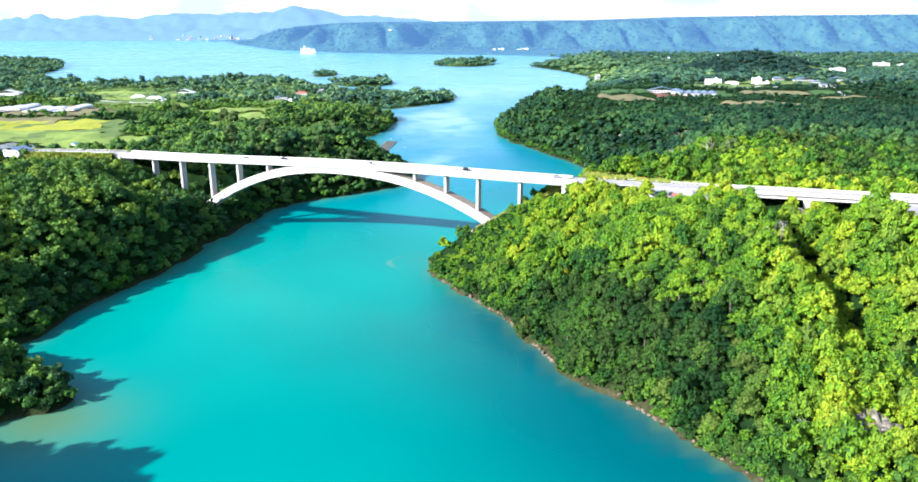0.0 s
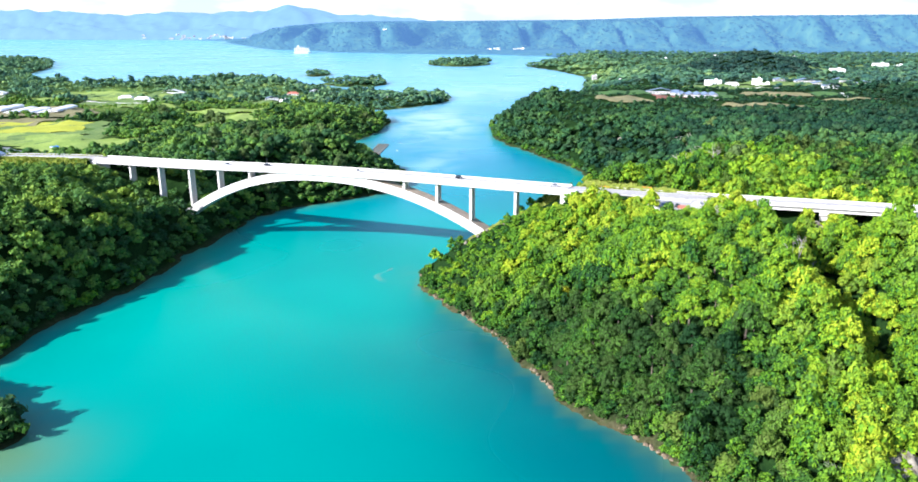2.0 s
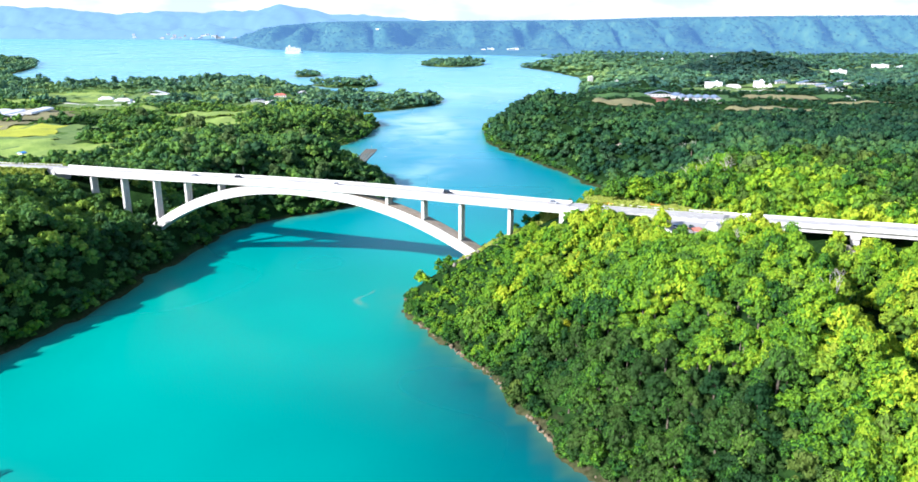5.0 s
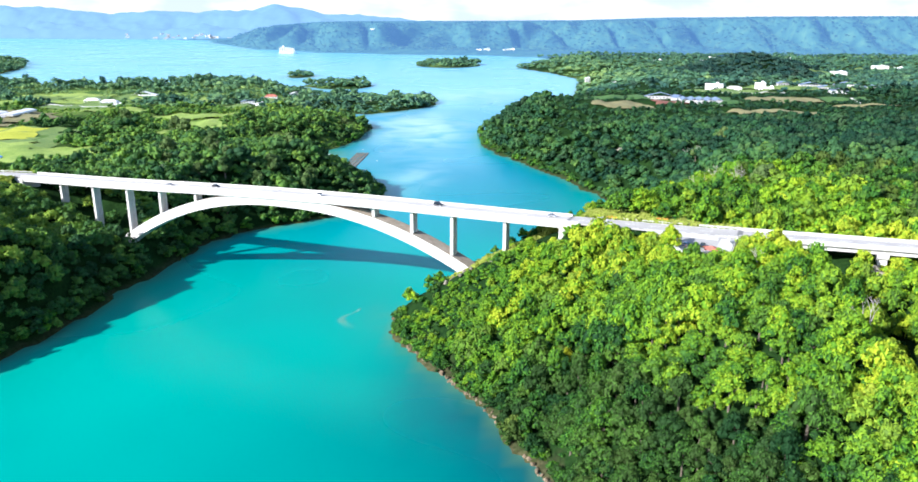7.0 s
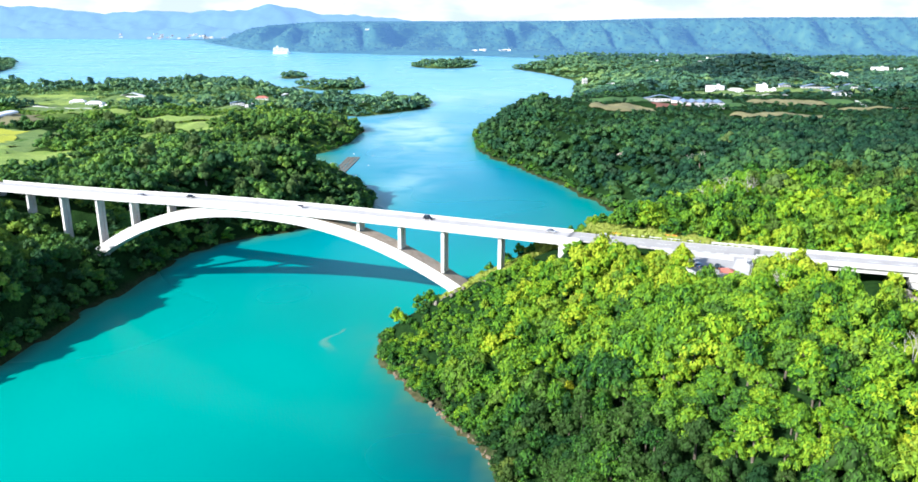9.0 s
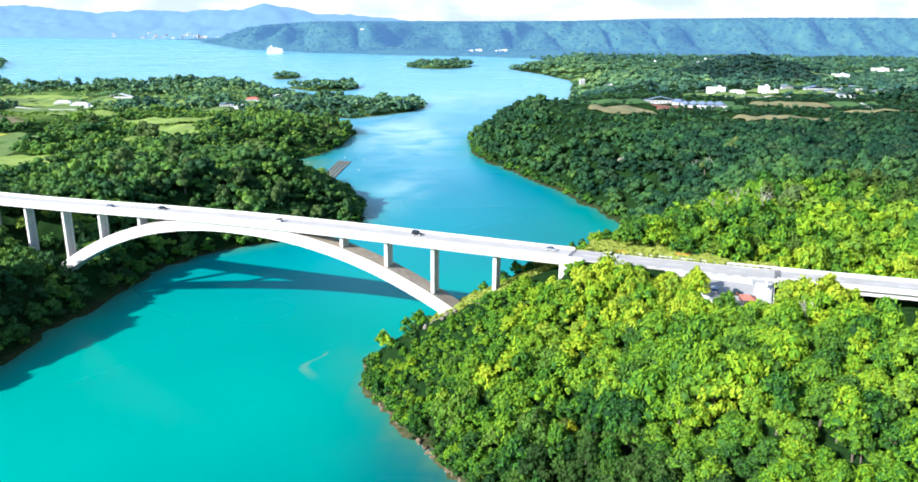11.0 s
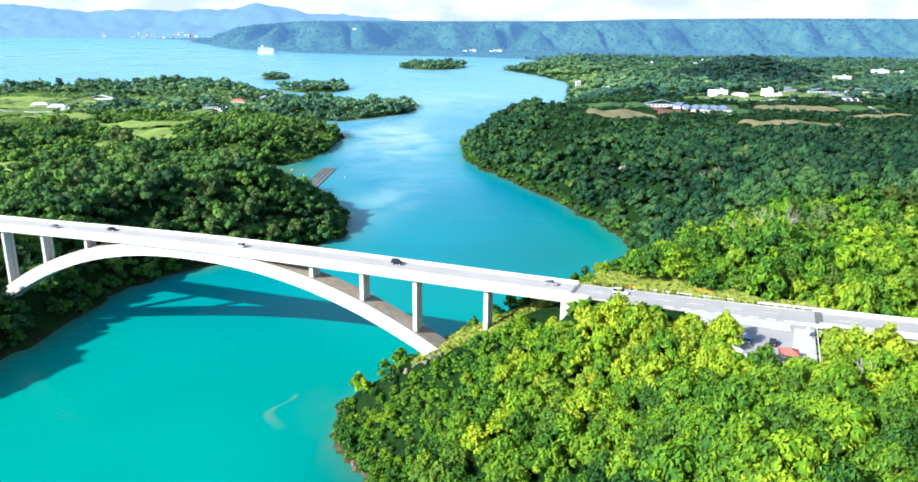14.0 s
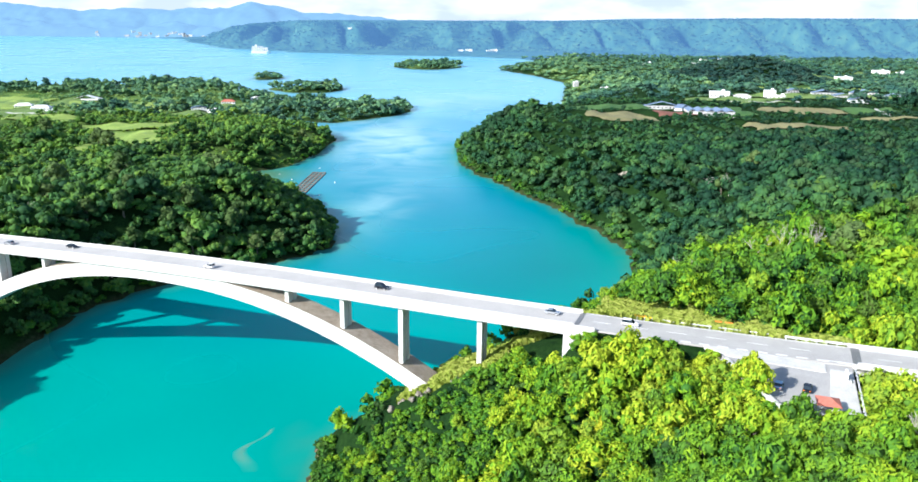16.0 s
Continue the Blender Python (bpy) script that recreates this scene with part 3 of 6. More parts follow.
# headland's reflection and shade painted as a dark band along its shore
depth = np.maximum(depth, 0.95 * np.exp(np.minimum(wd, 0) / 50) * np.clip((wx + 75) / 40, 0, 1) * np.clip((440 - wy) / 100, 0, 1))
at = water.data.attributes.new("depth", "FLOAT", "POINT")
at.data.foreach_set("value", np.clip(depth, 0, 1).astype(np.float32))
# bay: share of the painted sky colour, growing beyond the bridge
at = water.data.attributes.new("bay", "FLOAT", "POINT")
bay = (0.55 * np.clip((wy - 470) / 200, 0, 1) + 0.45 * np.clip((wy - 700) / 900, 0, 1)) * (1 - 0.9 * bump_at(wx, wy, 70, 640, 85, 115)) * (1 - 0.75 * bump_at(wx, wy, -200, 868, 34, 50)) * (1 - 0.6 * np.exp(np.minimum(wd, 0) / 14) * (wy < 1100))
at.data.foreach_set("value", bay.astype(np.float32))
# where the painted cloud reflections lie in the strait
at = water.data.attributes.new("pale_reflection", "FLOAT", "POINT")
at.data.foreach_set("value", np.clip(1.0 * bump_at(wx, wy, -128, 1080, 55, 170, 0.15) + 0.65 * bump_at(wx, wy, -92, 745, 26, 80, -0.15) + 0.35 * bump_at(wx, wy, -90, 1500, 90, 160), 0, 1).astype(np.float32))
tagged(water, "calm turquoise sea water of a narrow strait", "water", kind="structure")

# ---- bridge ----
DECK_W0, DECK_W1 = -2.6, 8.8
CROWN_S, FOOT_L, FOOT_R = 110.0, 2.0, 206.0


def rib_bottom(s):
    u = (CROWN_S - s) / (CROWN_S - FOOT_L) if s < CROWN_S else (s - CROWN_S) / (FOOT_R - CROWN_S)
    return 47.6 - (31.6 if s < CROWN_S else 22.4) * max(u, 0) ** 2.2


def rib_top(s):
    u = (CROWN_S - s) / (CROWN_S - FOOT_L) if s < CROWN_S else (s - CROWN_S) / (FOOT_R - CROWN_S)
    return rib_bottom(s) + 4.6 + 1.2 * u


def station(s):
    return lambda w, z: AXIS_P + AXIS_D * s + AXIS_N * w + Vector((0, 0, z))


def road_station(s):
    return lambda w, z: on_road(s, w, z)


bridge = thing("arch_bridge", "long white concrete arch bridge carrying a road over a strait", "bridge")
stations_s = list(np.linspace(FOOT_L - 4, FOOT_R + 5, 60))
bm = bmesh.new()
rows = []
for s in stations_s:
    f = station(s)
    lo, hi = rib_bottom(s), rib_top(s)
    rows.append([bm.verts.new(f(w, z)) for w, z in ((-1.0, lo), (7.0, lo), (7.0, hi), (-1.0, hi))])
top_faces = []
for a, c in zip(rows, rows[1:]):
    for i in range(4):
        j = (i + 1) % 4
        face = bm.faces.new((a[i], a[j], c[j], c[i]))
        if i == 2:
            top_faces.append(face)
bm.faces.new(rows[0][::-1])
bm.faces.new(rows[-1])
for face in top_faces:
    face.material_index = 1
rib = part("arch_rib", bm, M_CONCRETE, bridge, "curved white concrete arch with a weathered top")
rib.data.materials.append(M_RIB_TOP)

deck_s = list(np.linspace(-77, 254, 68))
slab = [(DECK_W0, -0.75), (DECK_W0, 0.0), (DECK_W1, 0.0), (DECK_W1, -0.75), (DECK_W1 - 0.35, -0.85), (DECK_W1 - 0.6, -2.75), (DECK_W0 + 0.6, -2.75), (DECK_W0 + 0.35, -0.85)]
part("deck_girder", sweep(slab, [road_station(s) for s in deck_s]), M_CONCRETE, bridge, "white concrete box girder")
part("carriageway", sweep([(DECK_W0 + 1.7, 0.004), (DECK_W0 + 1.7, 0.03), (DECK_W1 - 0.6, 0.03), (DECK_W1 - 0.6, 0.004)], [road_station(s) for s in deck_s]), M_DECK_ASPHALT, bridge, "pale grey asphalt carriageway")
for w0, w1 in ((DECK_W0 + 0.45, DECK_W0 + 1.7),):
    part("footway", sweep([(w0, 0.004), (w0, 0.22), (w1, 0.22), (w1, 0.004)], [road_station(s) for s in deck_s]), M_CONCRETE, bridge, "raised concrete footway")
for w in (DECK_W0 - 0.05, DECK_W1 - 0.40):
    for s0 in np.arange(-77, 253, 9.735):
        part("parapet_panel", sweep([(w, -0.7), (w, 1.0), (w + 0.08, 1.06), (w + 0.37, 1.06), (w + 0.45, 1.0), (w + 0.45, -0.7)], [road_station(t) for t in np.linspace(s0 + 0.03, s0 + 9.70, 4)]), M_CONCRETE, bridge)

PIERS = [(-49.3, None), (-23.8, None), (2.0, "rib"), (25.8, "rib"), (50.6, "rib"), (158.6, "rib"), (179.0, "rib"), (199.4, "rib"), (225.0, None)]


def pier(s, on_rib):
    low = (rib_top(s) - 0.4) if on_rib else drop(*(AXIS_P + AXIS_D * (s + 0.9) + AXIS_N * 3).xy) - 3
    high = road_z(s) - 2.7
    if s == 2.0:
        low = 15.0
    base = AXIS_P + AXIS_D * s
    def at(ds, w, z):
        return base + AXIS_D * ds + AXIS_N * w + Vector((0, 0, z))
    bm = bmesh.new()
    outline = [(0, 0), (1.5, 0), (1.5, 1.5), (1.1, 1.5), (1.1, 3.1), (1.5, 3.1), (1.5, 4.6), (0, 4.6), (0, 3.1), (0.4, 3.1), (0.4, 1.5), (0, 1.5)]
    rings = [[bm.verts.new(at(a, w, z)) for a, w in outline] for z in (low, high)]
    n = len(outline)
    for i in range(n):
        bm.faces.new((rings[0][i], rings[0][(i + 1) % n], rings[1][(i + 1) % n], rings[1][i]))
    bm.faces.new(rings[1])
    bm.faces.new(rings[0][::-1])
    part("pier", bm, M_CONCRETE, bridge)
    if not on_rib:
        bm = bmesh.new()
        ring = [[bm.verts.new(at(a, w, z)) for a, w in ((-1.0, -1.0), (2.5, -1.0), (2.5, 5.6), (-1.0, 5.6))] for z in (low - 1, low + 2.9)]
        for i in range(4):
            bm.faces.new((ring[0][i], ring[0][(i + 1) % 4], ring[1][(i + 1) % 4], ring[1][i]))
        bm.faces.new(ring[1])
        part("pier_footing", bm, M_CONCRETE, bridge)


for s, kind in PIERS:
    pier(s, kind == "rib")

# springing blocks and abutments
def block(name, s0, s1, w0, w1, z0, z1, mat, parent, label="", slope=0.0):
    bm = bmesh.new()
    v = [bm.verts.new(AXIS_P + AXIS_D * s + AXIS_N * w + Vector((0, 0, z))) for s, w, z in (
        (s0 - slope, w0 - slope, z0), (s1 + slope, w0 - slope, z0), (s1 + slope, w1 + slope, z0), (s0 - slope, w1 + slope, z0),
        (s0, w0, z1), (s1, w0, z1), (s1, w1, z1), (s0, w1, z1))]
    for f in ((0, 3, 2, 1), (4, 5, 6, 7), (0, 1, 5, 4), (1, 2, 6, 5), (2, 3, 7, 6), (3, 0, 4, 7)):
        bm.faces.new([v[i] for i in f])
    bmesh.ops.bevel(bm, geom=bm.edges[:], offset=0.12, segments=1, affect="EDGES")
    return part(name, bm, mat, parent, label)


block("springing_block", -3.4, 2.8, -1.4, 7.4, 5, 14.2, M_CONCRETE, bridge, "pale concrete block at the arch foot", 0.8)
block("springing_block", 204, 216, -2.4, 8.4, 12, 27.8, M_CONCRETE, bridge, "pale concrete block at the arch foot", 0.8)
block("abutment", -86, -76.5, -2.6, 8.6, 34, road_z(-86) - 0.6, M_CONCRETE, bridge, "pale concrete bridge abutment", 0.4)
block("abutment", 252.5, 259, -3.4, 9.4, 40, road_z(253) - 0.6, M_CONCRETE, bridge, "pale concrete bridge abutment", 0.6)
block("wing_wall", 251.5, 260, -4.0, -3.4, 41, road_z(256) + 1.15, M_CONCRETE, bridge, "white wing wall beside the road", 0.0)
for s in (-77.2, 254.2):
    bm = sweep([(DECK_W0 + 0.4, 0.034), (DECK_W0 + 0.4, 0.05), (DECK_W1 - 0.4, 0.05), (DECK_W1 - 0.4, 0.034)], [road_station(s - 0.7), road_station(s + 0.7)])
    part("expansion_joint", bm, M_JOINT, bridge, "dark steel expansion joint")

# ---- road on land ----
def road_piece(s0, s1, w0, w1, up0, up1, step=6.0):
    n = max(2, int((s1 - s0) / step) + 1)
    return sweep([(w0, up0), (w0, up1), (w1, up1), (w1, up0)], [road_station(s) for s in np.linspace(s0, s1, n)])


road = part("road", road_piece(-410, -77.9, -2.5, 8.6, -0.5, 0.02), M_ASPHALT)
tagged(road, "pale grey two-lane asphalt road on a low embankment", "road", kind="structure")
road = part("road", road_piece(254.9, 322, -2.7, 9.0, -0.5, 0.02), M_ASPHALT)
tagged(road, "sunlit grey two-lane asphalt road beside a lay-by", "road", kind="structure")

viaduct = thing("viaduct", "white concrete road viaduct with low parapets", "bridge")
vs = [road_station(s) for s in np.linspace(322, 520, 34)]
part("deck_girder", sweep([(-3.0, -0.5), (-3.0, 0.0), (9.0, 0.0), (9.0, -0.5), (7.8, -0.9), (7.7, -2.6), (-1.7, -2.6), (-1.8, -0.9)], vs), M_CONCRETE, viaduct)
part("carriageway", sweep([(-2.4, 0.004), (-2.4, 0.03), (8.6, 0.03), (8.6, 0.004)], vs), M_ASPHALT, viaduct, "grey asphalt carriageway")
for w in (-3.05, 8.65):
    part("parapet", sweep([(w, -0.6), (w, 0.55), (w + 0.4, 0.55), (w + 0.4, -0.6)], vs), M_CONCRETE, viaduct, "white concrete parapet")
for s in (373, 440):
    zt = road_z(s) - 2.6
    block("pier", s - 1.6, s + 1.6, -1.5, 7.5, zt - 16, zt, M_CONCRETE, viaduct)
    block("pier_cap", s - 2.0, s + 2.0, -2.2, 8.2, zt - 1.6, zt + 0.02, M_CONCRETE, viaduct)
block("abutment", 316, 322.6, -2.9, 8.9, 44, road_z(316) - 0.6, M_CONCRETE, viaduct, "pale concrete abutment", 0.3)

# ---- trees ----
def crown_arrays(seed, lobes, leaves, leaf, radius, height, squash=0.72, core=0.90, shade=-0.13, sprays=True, lobe=(0.40, 0.58)):
    """A crown of leaf sprays over a few lobes: vertices, triangles, tints. Its foot is at the origin, the trunk's foot."""
    r = np.random.RandomState(seed)
    cen, rad = [], []
    for k in range(lobes):
        a = k * 2.4 + r.uniform(-0.5, 0.5)
        q = math.sqrt((k + 0.3) / lobes)
        cen.append((math.cos(a) * radius * 0.68 * q, math.sin(a) * radius * 0.68 * q, height * (0.34 + 0.42 * (1 - q * q)) + r.uniform(-0.6, 0.6)))
        rad.append(radius * r.uniform(*lobe))
    cen, rad, own = np.array(cen), np.array(rad), r.uniform(-0.07, 0.07, lobes)
    V, T, C = [], [], []
    n0 = 0
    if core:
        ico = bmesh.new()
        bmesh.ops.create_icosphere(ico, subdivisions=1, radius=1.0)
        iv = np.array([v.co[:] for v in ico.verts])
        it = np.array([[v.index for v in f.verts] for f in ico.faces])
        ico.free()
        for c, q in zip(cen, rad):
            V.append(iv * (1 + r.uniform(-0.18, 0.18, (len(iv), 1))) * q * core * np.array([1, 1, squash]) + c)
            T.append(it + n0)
            # shade: the crown's inner shadow put into the core's tint
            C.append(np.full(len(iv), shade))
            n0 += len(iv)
    which = r.randint(0, lobes, leaves)
    d = r.normal(size=(leaves, 3))
    d[:, 2] = np.abs(d[:, 2]) * 1.0 - 0.25
    d /= np.linalg.norm(d, axis=1)[:, None]
    p = cen[which] + d * rad[which][:, None] * np.array([1, 1, squash]) * r.uniform(0.88, 1.12, (leaves, 1))
    nrm = d + r.normal(size=(leaves, 3)) * (0.5 if sprays else 0.4)
    nrm /= np.linalg.norm(nrm, axis=1)[:, None]
    u = np.cross(nrm, r.normal(size=(leaves, 3)))
    u /= np.linalg.norm(u, axis=1)[:, None]
    v = np.cross(nrm, u)
    sz = leaf * r.uniform(0.6, 1.35, (leaves, 1))
    if not sprays:
        q3 = np.stack([p - u * sz, p + v * sz * 0.75 + nrm * sz * 0.15, p + u * sz - v * sz * 0.45], axis=1).reshape(-1, 3)
        i = np.arange(leaves) * 3 + n0
        V.append(q3)
        T.append(np.stack([i, i + 1, i + 2], axis=1))
        C.append(np.repeat(r.uniform(-0.08, 0.11, leaves) + own[which], 3))
        return np.concatenate(V), np.concatenate(T), np.concatenate(C)
    q4 = np.stack([p - u * sz, p + v * sz * 0.62 + nrm * sz * 0.18, p + u * sz, p - v * sz * 0.62 - nrm * sz * 0.1], axis=1).reshape(-1, 3)
    i = np.arange(leaves) * 4 + n0
    V.append(q4)
    T.append(np.stack([i, i + 1, i + 2], axis=1))
    T.append(np.stack([i, i + 2, i + 3], axis=1))
    C.append(np.repeat(r.uniform(-0.07, 0.10, leaves), 4))
    return np.concatenate(V), np.concatenate(T), np.concatenate(C)


def scatter_ok(x, y, d):
    s, w = road_sw(x, y)
    clear = np.abs(w - MID) < np.where((s > -85) & (s < 262), 8.5, 9.5)
    clear &= (s > -420) & (s < 540)
    clear |= (s > 240) & (s < 322) & (w > 0) & (w < 15)
    clear |= (s > 294.5 + np.maximum(0, -w - 11) * 0.58) & (s < 325) & (w < 0) & (w > -33)
    clear |= (s > 197) & (s < 234) & (w > -12) & (w < 14)
    clear |= (s > -12) & (s < 8) & (np.abs(w - MID) < 9)
    clear |= (s > 238) & (s < 300) & (w > 6) & (w < 22 - (s - 238) * 0.13)
    clear |= (s > 274) & (s < 298) & (w > -10) & (w < 0)
    clear |= (s > 403) & (s < 470) & (w < -4) & (w > -37)
    clear |= bump_at(x, y, 131, 362, 6, 5) > 0.5
    clear |= bump_at(x, y, 112, 221, 13, 9) > 0.5
    clear |= (np.abs(x - 93) < 5) & (np.abs(y - 766) < 6)
    jag = np.where(x > 0, 7.0, waves(x, y, 21, 71) * 5.0 - 2.0)
    for fx0, fy0, flx, fly, fa in OPEN:
        c, q = math.cos(fa), math.sin(fa)
        u, v = (x - fx0) * c + (y - fy0) * q, -(x - fx0) * q + (y - fy0) * c
        clear |= (np.abs(u) < flx / 2 + jag) & (np.abs(v) < fly / 2 + jag)
    return (d > -0.4) & ~clear


def scatter(x0, x1, y0, y1, step, seed, side=0.75, margin=25):
    r = np.random.RandomState(seed)
    xs, ys = np.meshgrid(np.arange(x0, x1, step), np.arange(y0, y1, step * 0.87))
    xs[1::2] += step / 2
    x = (xs + r.uniform(-0.42, 0.42, xs.shape) * step).ravel()
    y = (ys + r.uniform(-0.42, 0.42, xs.shape) * step).ravel()
    k = (x > -side * y - margin) & (x < 0.52 * y + margin)
    x, y = x[k], y[k]
    z, d = ground_z(x, y)
    ok = scatter_ok(x, y, d)
    return x[ok], y[ok], z[ok], d[ok]


def wood(name, x, y, z, size, protos, seed, mat, label, hue=None, flat=1.0, tone=0.3, lift=(0.85, 1.25)):
    """Many trees as one mesh."""
    r = np.random.RandomState(seed)
    V, T, C, K = [], [], [], []
    n0 = 0
    which = r.randint(0, len(protos), len(x))
    for k, (pv, pt, pc) in enumerate(protos):
        idx = np.where(which == k)[0]
        if not len(idx):
            continue
        a = r.uniform(0, math.tau, len(idx))
        sc = size[idx]
        ca, sa = np.cos(a)[:, None], np.sin(a)[:, None]
        px = (pv[None, :, 0] * ca - pv[None, :, 1] * sa) * sc[:, None] + x[idx][:, None]
        py = (pv[None, :, 0] * sa + pv[None, :, 1] * ca) * sc[:, None] + y[idx][:, None]
        pz = pv[None, :, 2] * (sc * flat * r.uniform(*lift, len(idx)))[:, None] + z[idx][:, None] - 0.8
        V.append(np.stack([px, py, pz], axis=2).reshape(-1, 3))
        T.append((pt[None] + (np.arange(len(idx)) * len(pv))[:, None, None] + n0).reshape(-1, 3))
        h = r.beta(2.2, 2.6, len(idx)) * 0.8 + 0.08 if hue is None else hue[idx]
        C.append((h[:, None] + pc[None]).ravel())
        K.append(np.repeat(r.beta(0.6, 2.4, len(idx)) * tone, len(pv)))
        n0 += len(idx) * len(pv)
    ob = new(name, arrays(name, np.concatenate(V), np.concatenate(T), [mat], tint=np.concatenate(C)))
    at = ob.data.attributes.new("tone", "FLOAT", "POINT")
    at.data.foreach_set("value", np.concatenate(K).astype(np.float32))
    return tagged(ob, label, "forest", kind="stuff")


# open ground: x, y, length, breadth, turn
FIELDS = [
    (-575, 830, 230, 180, 0.1, "yard"), (-628, 1170, 110, 90, 0.0, "yard"), (-395, 1190, 52, 76, 0.0, "yard"), (-400, 1315, 52, 76, 0.0, "yard"), (-635, 1335, 70, 66, 0.0, "yard"), (-720, 1300, 180, 50, 0.05, "yard"),
    (-685, 1022, 175, 62, 0.1, "soil"), (-600, 1005, 70, 34, 0.1, "soil"), (-640, 918, 120, 40, 0.1, "soil"), (-596, 878, 170, 46, 0.1, "yellow"),
    (-556, 790, 190, 46, 0.05, "green"), (-440, 770, 120, 56, -0.25, "green"), (-492, 703, 90, 26, -0.35, "dark"), (-804, 1203, 140, 44, 0.1, "green"), (-700, 1262, 150, 40, 0.05, "green"),
    (-760, 1350, 140, 44, 0.0, "green"), (-520, 1110, 120, 36, 0.1, "green"), (-354, 935, 62, 70, 0.3, "green"), (-395, 1030, 120, 34, 0.2, "green"), (-560, 1320, 150, 40, 0.0, "green"),
    (120, 990, 66, 50, 0.25, "soil"), (270, 932, 86, 26, 0.0, "soil"), (322, 1058, 84, 44, 0.0, "soil"), (400, 1000, 70, 10, 0.0, "soil"), (182, 1020, 44, 22, 0.0, "red"),
    (118, 1070, 90, 30, 0.1, "crop"), (226, 1050, 64, 50, 0.0, "crop"), (400, 1080, 60, 30, 0.0, "crop"), (285, 1150, 130, 30, 0.0, "yard"), (360, 1210, 110, 34, 0.0, "yard"), (445, 1225, 110, 50, 0.0, "yard"),
    (480, 1420, 150, 50, 0.0, "green"), (660, 1700, 150, 60, 0.0, "yard"), (930, 2170, 140, 60, 0.0, "yard"), (160, 1560, 60, 50, 0.2, "crop"), (640, 1260, 140, 40, 0.0, "crop")]
FIELDS = [(cx, cy - 16 if sort != "yard" else cy - 6, lx, ly + (20 if sort == "yard" else 34 if cx < 0 else 9), a, sort) for cx, cy, lx, ly, a, sort in FIELDS]
OPEN = [f[:5] for f in FIELDS] + [(-628, 1170, 120, 110, 0.0), (-395, 1190, 60, 90, 0.0), (-400, 1315, 60, 90, 0.0), (-635, 1335, 80, 80, 0.0), (-392, 1405, 50, 80, 0.0), (-660, 1000, 260, 110, 0.1),
                                  (-575, 830, 240, 190, 0.1), (-455, 745, 150, 120, -0.3), (-240, 1310, 24, 50, 0.0), (178, 1030, 60, 70, 0.0), (-900, 1270, 120, 110, 0.0), (-720, 1300, 200, 60, 0.05)]

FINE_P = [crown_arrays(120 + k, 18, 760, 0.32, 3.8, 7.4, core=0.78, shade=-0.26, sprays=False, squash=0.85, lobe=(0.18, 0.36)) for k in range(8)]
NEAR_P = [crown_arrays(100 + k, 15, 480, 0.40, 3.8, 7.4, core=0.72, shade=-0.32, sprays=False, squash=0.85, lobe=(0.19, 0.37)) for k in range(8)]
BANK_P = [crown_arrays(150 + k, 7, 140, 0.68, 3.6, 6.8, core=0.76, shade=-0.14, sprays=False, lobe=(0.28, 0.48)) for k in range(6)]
MID_P = [crown_arrays(200 + k, 3, 50, 0.88, 3.7, 6.8, sprays=False) for k in range(6)]
FAR_P = [crown_arrays(300 + k, 2, 18, 1.7, 4.0, 6.4, sprays=False) for k in range(5)]
LOW_P = [crown_arrays(250 + k, 2, 34, 0.9, 3.7, 6.0, sprays=False) for k in range(5)]
TINY_P = [crown_arrays(350 + k, 1, 9, 2.2, 4.4, 6.4, sprays=False, shade=0.0) for k in range(4)]
rng = np.random.RandomState(7)

x, y, z, d = scatter(-60, 330, 120, 518, 4.8, 21, margin=16)
rs, rw = road_sw(x, y)
size = (0.8 + 1.05 * rng.beta(1.4, 2.4, len(x))) * np.where(d < 2, 0.72, 1.0)
size = np.where((rw > -13) & (rw < -3) & (rs > 240) & (rs < 286), size * 0.7, size)
size = np.where((rs > 160) & (rs < 240) & (rw > -38) & (rw < -8), np.minimum(size * 0.5, 0.62), np.where((rs > 130) & (rs < 222) & (rw > -70) & (rw < 0), np.minimum(size, 0.95), size))
size = np.where((rs > 190) & (rs < 268) & (rw > 8) & (rw < 48), np.minimum(size, 0.7), size)
# the trees before the lay-by stand just over its wall
screen = (rw > -68) & (rw < -32) & (rs > 284) & (rs < 326)
size = np.where(screen, (11.2 + 0.16 * (-38 - rw) + rng.uniform(-1.2, 1.0, len(x))) / 7.4, size)
# among these terms, the drop past x 165 paints in cloud shade
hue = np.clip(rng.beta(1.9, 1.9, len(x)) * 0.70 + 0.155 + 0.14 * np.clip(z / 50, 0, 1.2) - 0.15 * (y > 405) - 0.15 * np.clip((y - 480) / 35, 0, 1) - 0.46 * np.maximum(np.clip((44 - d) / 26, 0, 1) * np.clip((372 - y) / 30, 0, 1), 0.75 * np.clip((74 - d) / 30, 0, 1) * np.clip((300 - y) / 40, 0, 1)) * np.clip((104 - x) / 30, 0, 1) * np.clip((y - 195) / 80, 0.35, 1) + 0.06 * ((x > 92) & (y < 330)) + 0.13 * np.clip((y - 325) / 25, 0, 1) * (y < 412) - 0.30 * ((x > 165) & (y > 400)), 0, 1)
near_by = np.hypot(x - 55, (y - 315) * 0.75)
order = np.argsort(near_by)
single = order[:300]
fine = np.array([k for k in order[300:] if near_by[k] < 100 or (y[k] < 420 and x[k] < 100)])
